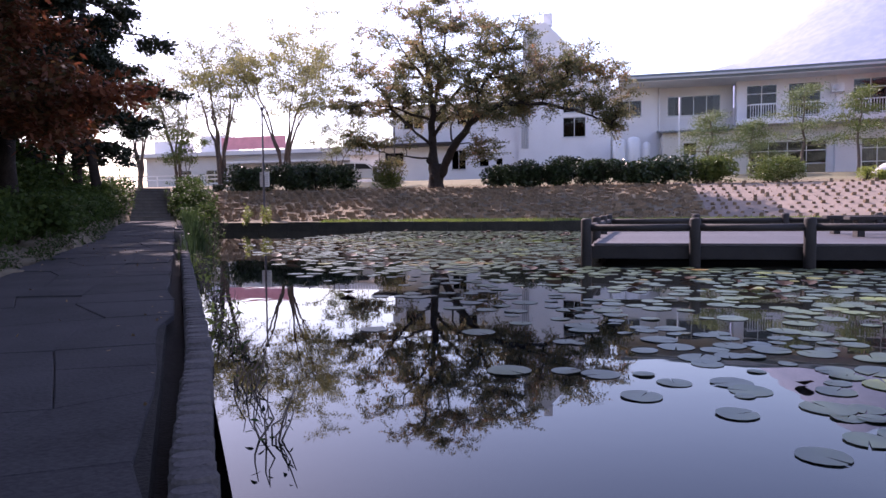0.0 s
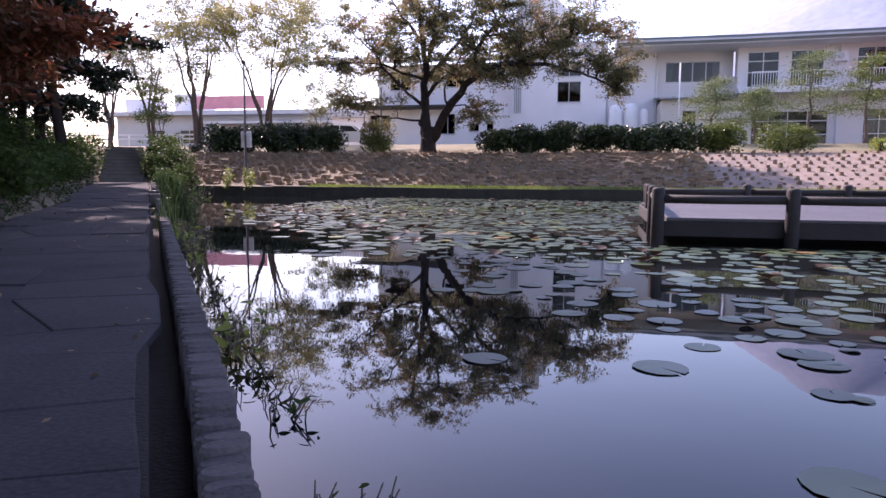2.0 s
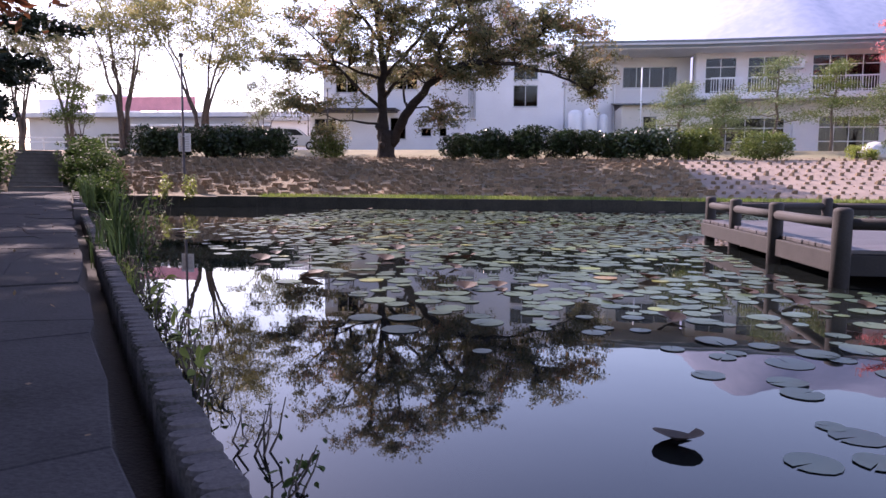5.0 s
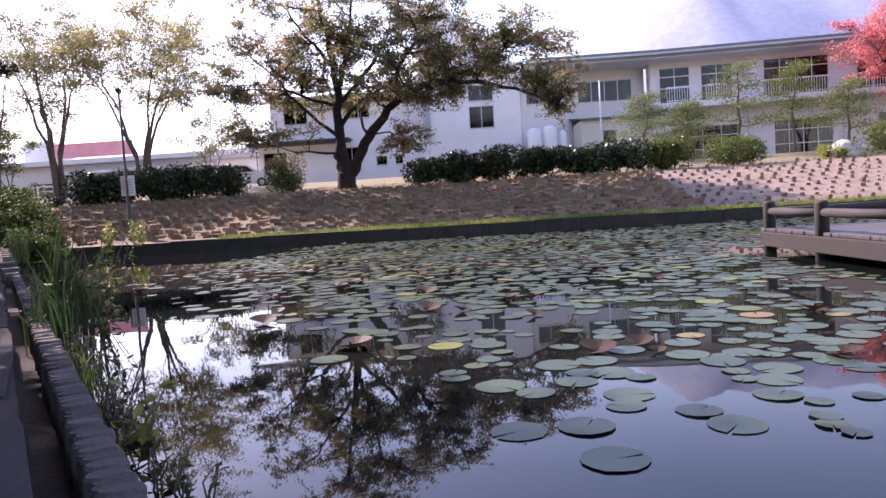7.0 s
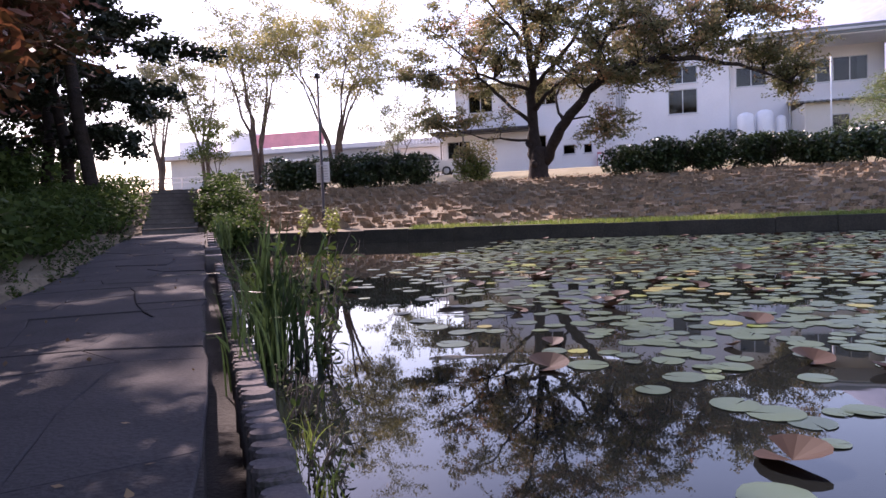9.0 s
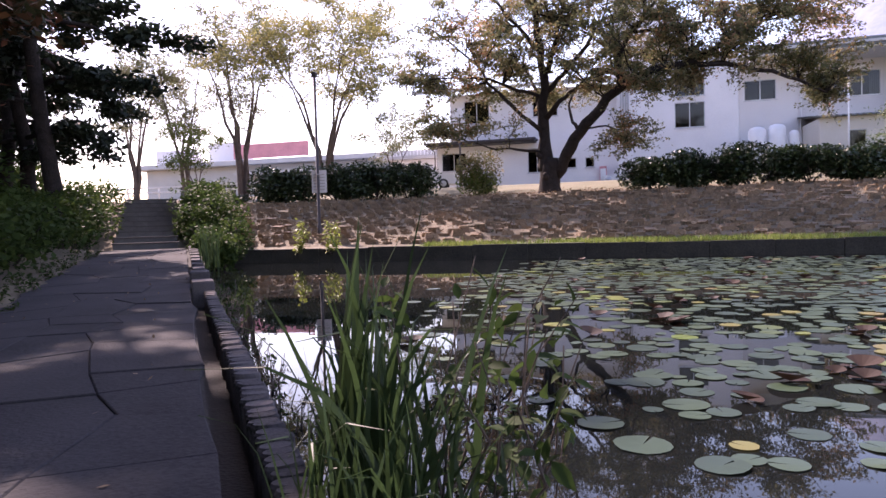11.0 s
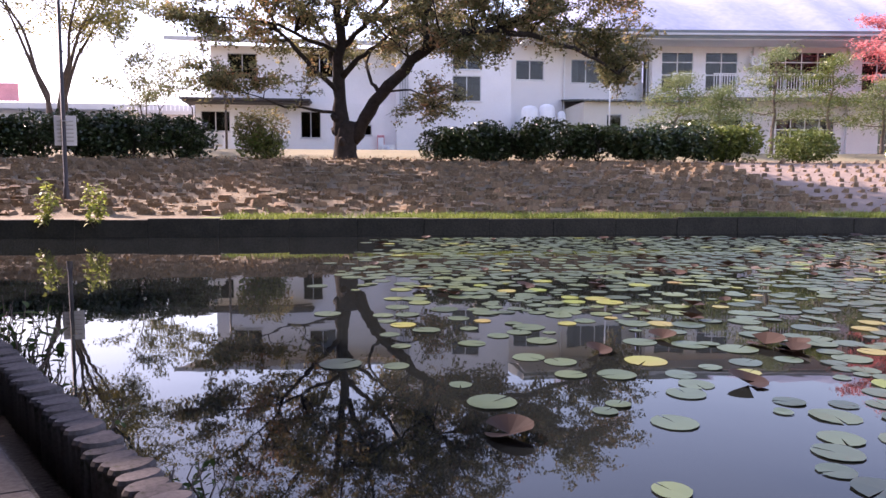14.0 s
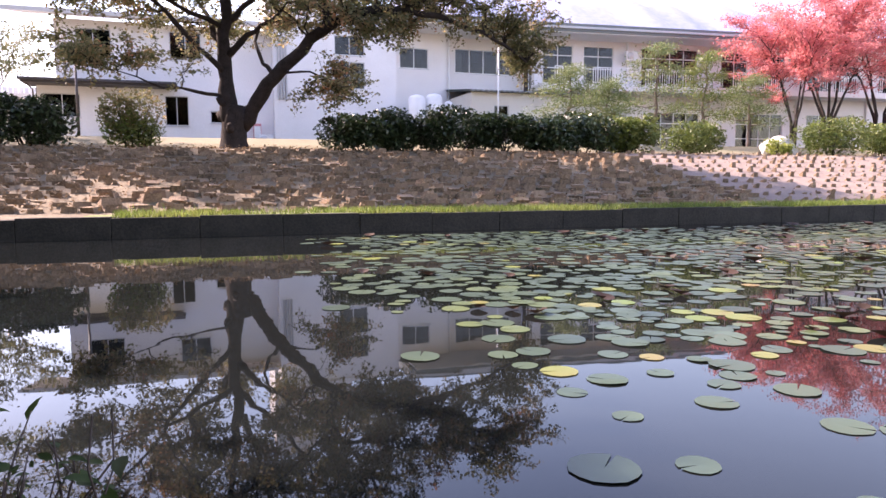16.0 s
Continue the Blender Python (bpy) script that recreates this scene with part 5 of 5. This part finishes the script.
rng = np.random.default_rng(303)
for i in range(46):
    s0 = 0.8 + i * 0.5 + rng.uniform(-0.2, 0.2)
    h = rng.choice([0.06, 0.09, 0.13, 0.19])
    x, y, _ = on_path(s0, -0.31 - rng.uniform(0, 0.06))
    weed((x, y, 0.02), h, 0.10, int(rng.integers(14, 40)), 0.03 + 0.025 * rng.random(), "small leafy weed leaning over the water", L_WEED, 310 + i, (UY * 0.06, -UX * 0.06))
for i, (s0, l, h) in enumerate([(12.9, -0.62, 1.0), (12.7, -0.72, 0.88), (13.2, -0.7, 0.8)]):
    x, y, _ = on_path(s0, l)
    weed((x, y, 0.0), h, 0.34, 80, 0.085, "tall stalky weed with broad pointed leaves in the water", L_WEED, 460 + i, (0.1, 0.0))
for i, (wx, wy, h) in enumerate([(-17.1, 31.85, 1.0), (-16.1, 31.9, 0.9)]):
    weed((wx, wy + 0.2, 0.3), h, 0.28, 260, 0.13, "bright yellow-green weed on the bank", L_WEEDY, 400 + i)
for i, (s0, h) in enumerate([(3.4, 0.28), (7.0, 0.34), (8.9, 0.30), (18.6, 0.45), (19.2, 0.40)]):
    x, y, _ = on_path(s0, -0.34)
    weed((x, y, 0.02), h, 0.14, 46, 0.085, "broad-leaved green weed at the edging", L_WEED if s0 > 10 else L_WEEDY, 410 + i, (0.05, 0.03))
for i in range(26):
    s0, l = 3 + i * 1.05, 2.15 + rng.uniform(-0.1, 0.35)
    x, y, _ = on_path(s0, l)
    weed((x, y, ground_z(x, y) if l > 2.2 else path_z(s0) - 0.06), rng.uniform(0.2, 0.5), 0.3, 130, 0.08, "low shaded weed beside the path", L_WEED, 430 + i)

# bank grass, litter, path litter
rng = np.random.default_rng(500)
tv, tf = [], []
for i in range(180):
    x = -14 + i * 0.25
    reach = 1.0 + 0.7 * noise.noise((x * 0.6, 0.5, 1.0)) + 0.15 * noise.noise((x * 3, 0.5, 1.0))
    for j in range(5):
        y = BANK_Y + 0.22 + reach * j / 4
        tv.append((x, y, ground_z(x, y) + (0.035 if j < 4 else -0.04) + 0.02 * noise.noise((x * 2, y * 2, 4))))
    if i:
        k = 5 * i
        tf += [(k - 5 + j, k + j, k + j + 1, k - 4 + j) for j in range(4)]
tagged(link("turf", tv, tf, M_TURF, smooth=True), "strip of bright green turf along the pond wall", "turf", kind="structure")
v, f = [], []
for _ in range(30000):
    x = rng.uniform(-13.5, 30)
    y = BANK_Y + 0.03 + abs(rng.normal(0, 0.75))
    if y > 34.6 or noise.noise((x * 0.5, y, 3)) < -0.25:
        continue
    z = max(0.37, ground_z(x, y))
    k = len(v)
    a = rng.uniform(0, 6.28)
    h = rng.uniform(0.06, 0.17)
    v += [(x - 0.012 * math.cos(a), y - 0.012 * math.sin(a), z - 0.01), (x + 0.012 * math.cos(a), y + 0.012 * math.sin(a), z - 0.01), (x + rng.normal(0, 0.05), y + rng.normal(0, 0.05), z + h)]
    f.append((k, k + 1, k + 2))
tagged(link("bank_grass", v, f, L_GRASS), "thin green grass strip above the pond wall", "grass", kind="stuff")
pts = []
for _ in range(26000):
    x, y = rng.uniform(-26, 30), rng.uniform(33.8, 46)
    if x > 2.5 + (38 - y) * 0.1 and rng.random() < 0.88:
        continue
    pts.append((x, y, ground_z(x, y) + rng.uniform(0.03, 0.16) * (1 if y < 42.4 else 0.3)))
tagged(leaf_mesh("fallen_leaves", pts, 0.095, rng, L_LITTER, None, 1.2), "brown fallen leaves scattered over the bank", "fallen leaves", kind="stuff")
pts = []
for _ in range(220):
    s0, l = rng.uniform(-2, 31), rng.uniform(0.05, 2.4)
    pts.append(on_path(s0, l, path_z(s0) + 0.012))
tagged(leaf_mesh("path_leaves", pts, 0.042, rng, L_LITTER, None, 3.0), "few fallen leaves on the path", "fallen leaves", kind="stuff")


# ---------------------------------------------------------------- pieces: bank blocks, paving, edging logs
def block_data():
    a, b, c = 0.20, 0.15, 0.13
    v = [(-a, -b, -0.1), (a, -b, -0.1), (a, b, -0.1), (-a, b, -0.1), (-a * 0.8, -b * 0.95, c), (a * 0.8, -b * 0.95, c), (a * 0.85, b * 0.8, 0.06), (-a * 0.85, b * 0.8, 0.06)]
    f = [(4, 5, 6, 7), (0, 1, 5, 4), (1, 2, 6, 5), (2, 3, 7, 6), (3, 0, 4, 7)]
    return np.array(v), f


slope = empty("slope_paving", (0, 0, 0), "bank faced with staggered weathered blocks under litter", "bank", kind="structure")
bv, bf = block_data()
# The facing starts about where the tree's shadow ends on the bank.
FACE_X = 3.0
sx, sy_ = np.arange(FACE_X, 33.01, 0.5), np.arange(34, 42.51, 0.5)
sv = [(x, y, ground_z(x, y) + (0.03 if 0 < i and 0 < j < len(sy_) - 1 else -0.06)) for j, y in enumerate(sy_) for i, x in enumerate(sx)]
sf = [(j * len(sx) + i, j * len(sx) + i + 1, (j + 1) * len(sx) + i + 1, (j + 1) * len(sx) + i) for j in range(len(sy_) - 1) for i in range(len(sx) - 1)]
link("facing", sv, sf, M_FACING, slope, "bare concrete bank facing painted pale as if sunlit", True)
pale_v, pale_f = [], []
rest_v, rest_f, shared, count = [], [], None, 0
rng = np.random.default_rng(600)
for j in range(19):
    for i in range(104):
        y = 34.1 + j * 0.44
        x = -25 + i * 0.52 + (0.26 if j % 2 else 0) + rng.normal(0, 0.03)
        if path_sl(x, y)[1] > -1.5 or rng.random() < 0.06:
            continue
        x, y, z = x + rng.normal(0, 0.04), y + rng.normal(0, 0.04), ground_z(x, y) + rng.normal(-0.02, 0.03)
        rz, tilt = rng.normal(0, 16), 8 + rng.normal(0, 9)
        if y < 37.8 and -13 < x < 3 and count < 296:
            if shared is None:
                o = link("block", bv.tolist(), bf, M_BLOCK, slope)
                shared = o.data
            else:
                o = new("block", shared)
                o.parent = slope
            o.matrix_world = pose(x, y, z, tilt, 0, rz)
            count += 1
        else:
            m = np.array(pose(x, y, z, tilt, 0, rz))
            if x > FACE_X + 0.3:
                if j % 2:
                    continue
                k = len(pale_v)
                pale_v += (bv * np.array([0.42, 0.5, 1.3]) * rng.uniform(0.8, 1.2) @ m[:3, :3].T + m[:3, 3]).tolist()
                pale_f += [tuple(q + k for q in fc) for fc in bf]
                continue
            k = len(rest_v)
            rest_v += (bv * rng.uniform(0.8, 1.15) @ m[:3, :3].T + m[:3, 3]).tolist()
            rest_f += [tuple(q + k for q in fc) for fc in bf]
tagged(link("blocks", rest_v, rest_f, M_BLOCK, slope), kind="stuff")
tagged(link("blocks", pale_v, pale_f, M_BLOCK, slope), kind="stuff")

rng = np.random.default_rng(610)
rows_s = [-4.0]
while rows_s[-1] < 31.5:
    rows_s.append(rows_s[-1] + rng.uniform(0.55, 1.0))
ls = [0.05, 0.75, 1.42, 2.12]
corner = {}
for i, s0 in enumerate(rows_s):
    for j, l in enumerate(ls):
        edge = j in (0, 3)
        corner[i, j] = (s0 + rng.normal(0, 0.12), l + (rng.normal(0, 0.03) if edge else rng.normal(0, 0.13)))
for i in range(len(rows_s) - 1):
    for j in range(3):
        c4 = [corner[i, j], corner[i + 1, j], corner[i + 1, j + 1], corner[i, j + 1]]
        c4 = [c4[0], ((c4[0][0] + c4[1][0]) / 2, (c4[0][1] + c4[1][1]) / 2), c4[1], c4[2], ((c4[2][0] + c4[3][0]) / 2, (c4[2][1] + c4[3][1]) / 2), c4[3]]
        cs, cl = sum(p[0] for p in c4) / 6, sum(p[1] for p in c4) / 6
        dz = rng.normal(0, 0.004)
        v = []
        for inset, z in ((0.003, -0.05), (0.003, -0.006), (0.012, 0.0)):
            for ps, pl in c4:
                d = math.hypot(ps - cs, pl - cl)
                k = 1 - inset / d
                qs = cs + (ps - cs) * k
                v.append(on_path(qs, cl + (pl - cl) * k, path_z(qs) + z + dz))
        n = 6
        f = [tuple(reversed(range(12, 18)))] + [(a * n + (b + 1) % n, a * n + b, (a + 1) * n + b, (a + 1) * n + (b + 1) % n) for a in (0, 1) for b in range(n)]
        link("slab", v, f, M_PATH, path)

edging = empty("log_edging", (0, 0, 0), "row of round concrete logs edging the pond", "edging", kind="structure")
lv, lf = [], []
n = 14
for r, z in ((0.072, -0.7), (0.072, 0.035), (0.064, 0.048)):
    lv += [(r * math.cos(6.2832 * i / n), 0.60 * r * math.sin(6.2832 * i / n), z) for i in range(n)]
lf = [(a * n + i, a * n + (i + 1) % n, (a + 1) * n + (i + 1) % n, (a + 1) * n + i) for a in (0, 1) for i in range(n)] + [tuple(range(2 * n, 3 * n))]
log_mesh = None
rng = np.random.default_rng(620)
for i in range(298):
    s0 = -0.9 + i * 0.0765
    if any(abs(s0 - b) < 0.34 for b in (20.6,)):
        continue
    if log_mesh is None:
        o = link("log", lv, lf, M_LOG, edging)
        log_mesh = o.data
    else:
        o = new("log", log_mesh)
        o.parent = edging
    o.matrix_world = pose(*on_path(s0, -0.085 - 0.085 * smooth(s0 / 3) + rng.normal(0, 0.006), path_z(s0) + rng.normal(0, 0.007)), rng.normal(0, 1.5), rng.normal(0, 1.5), 35.7 + rng.normal(0, 4))
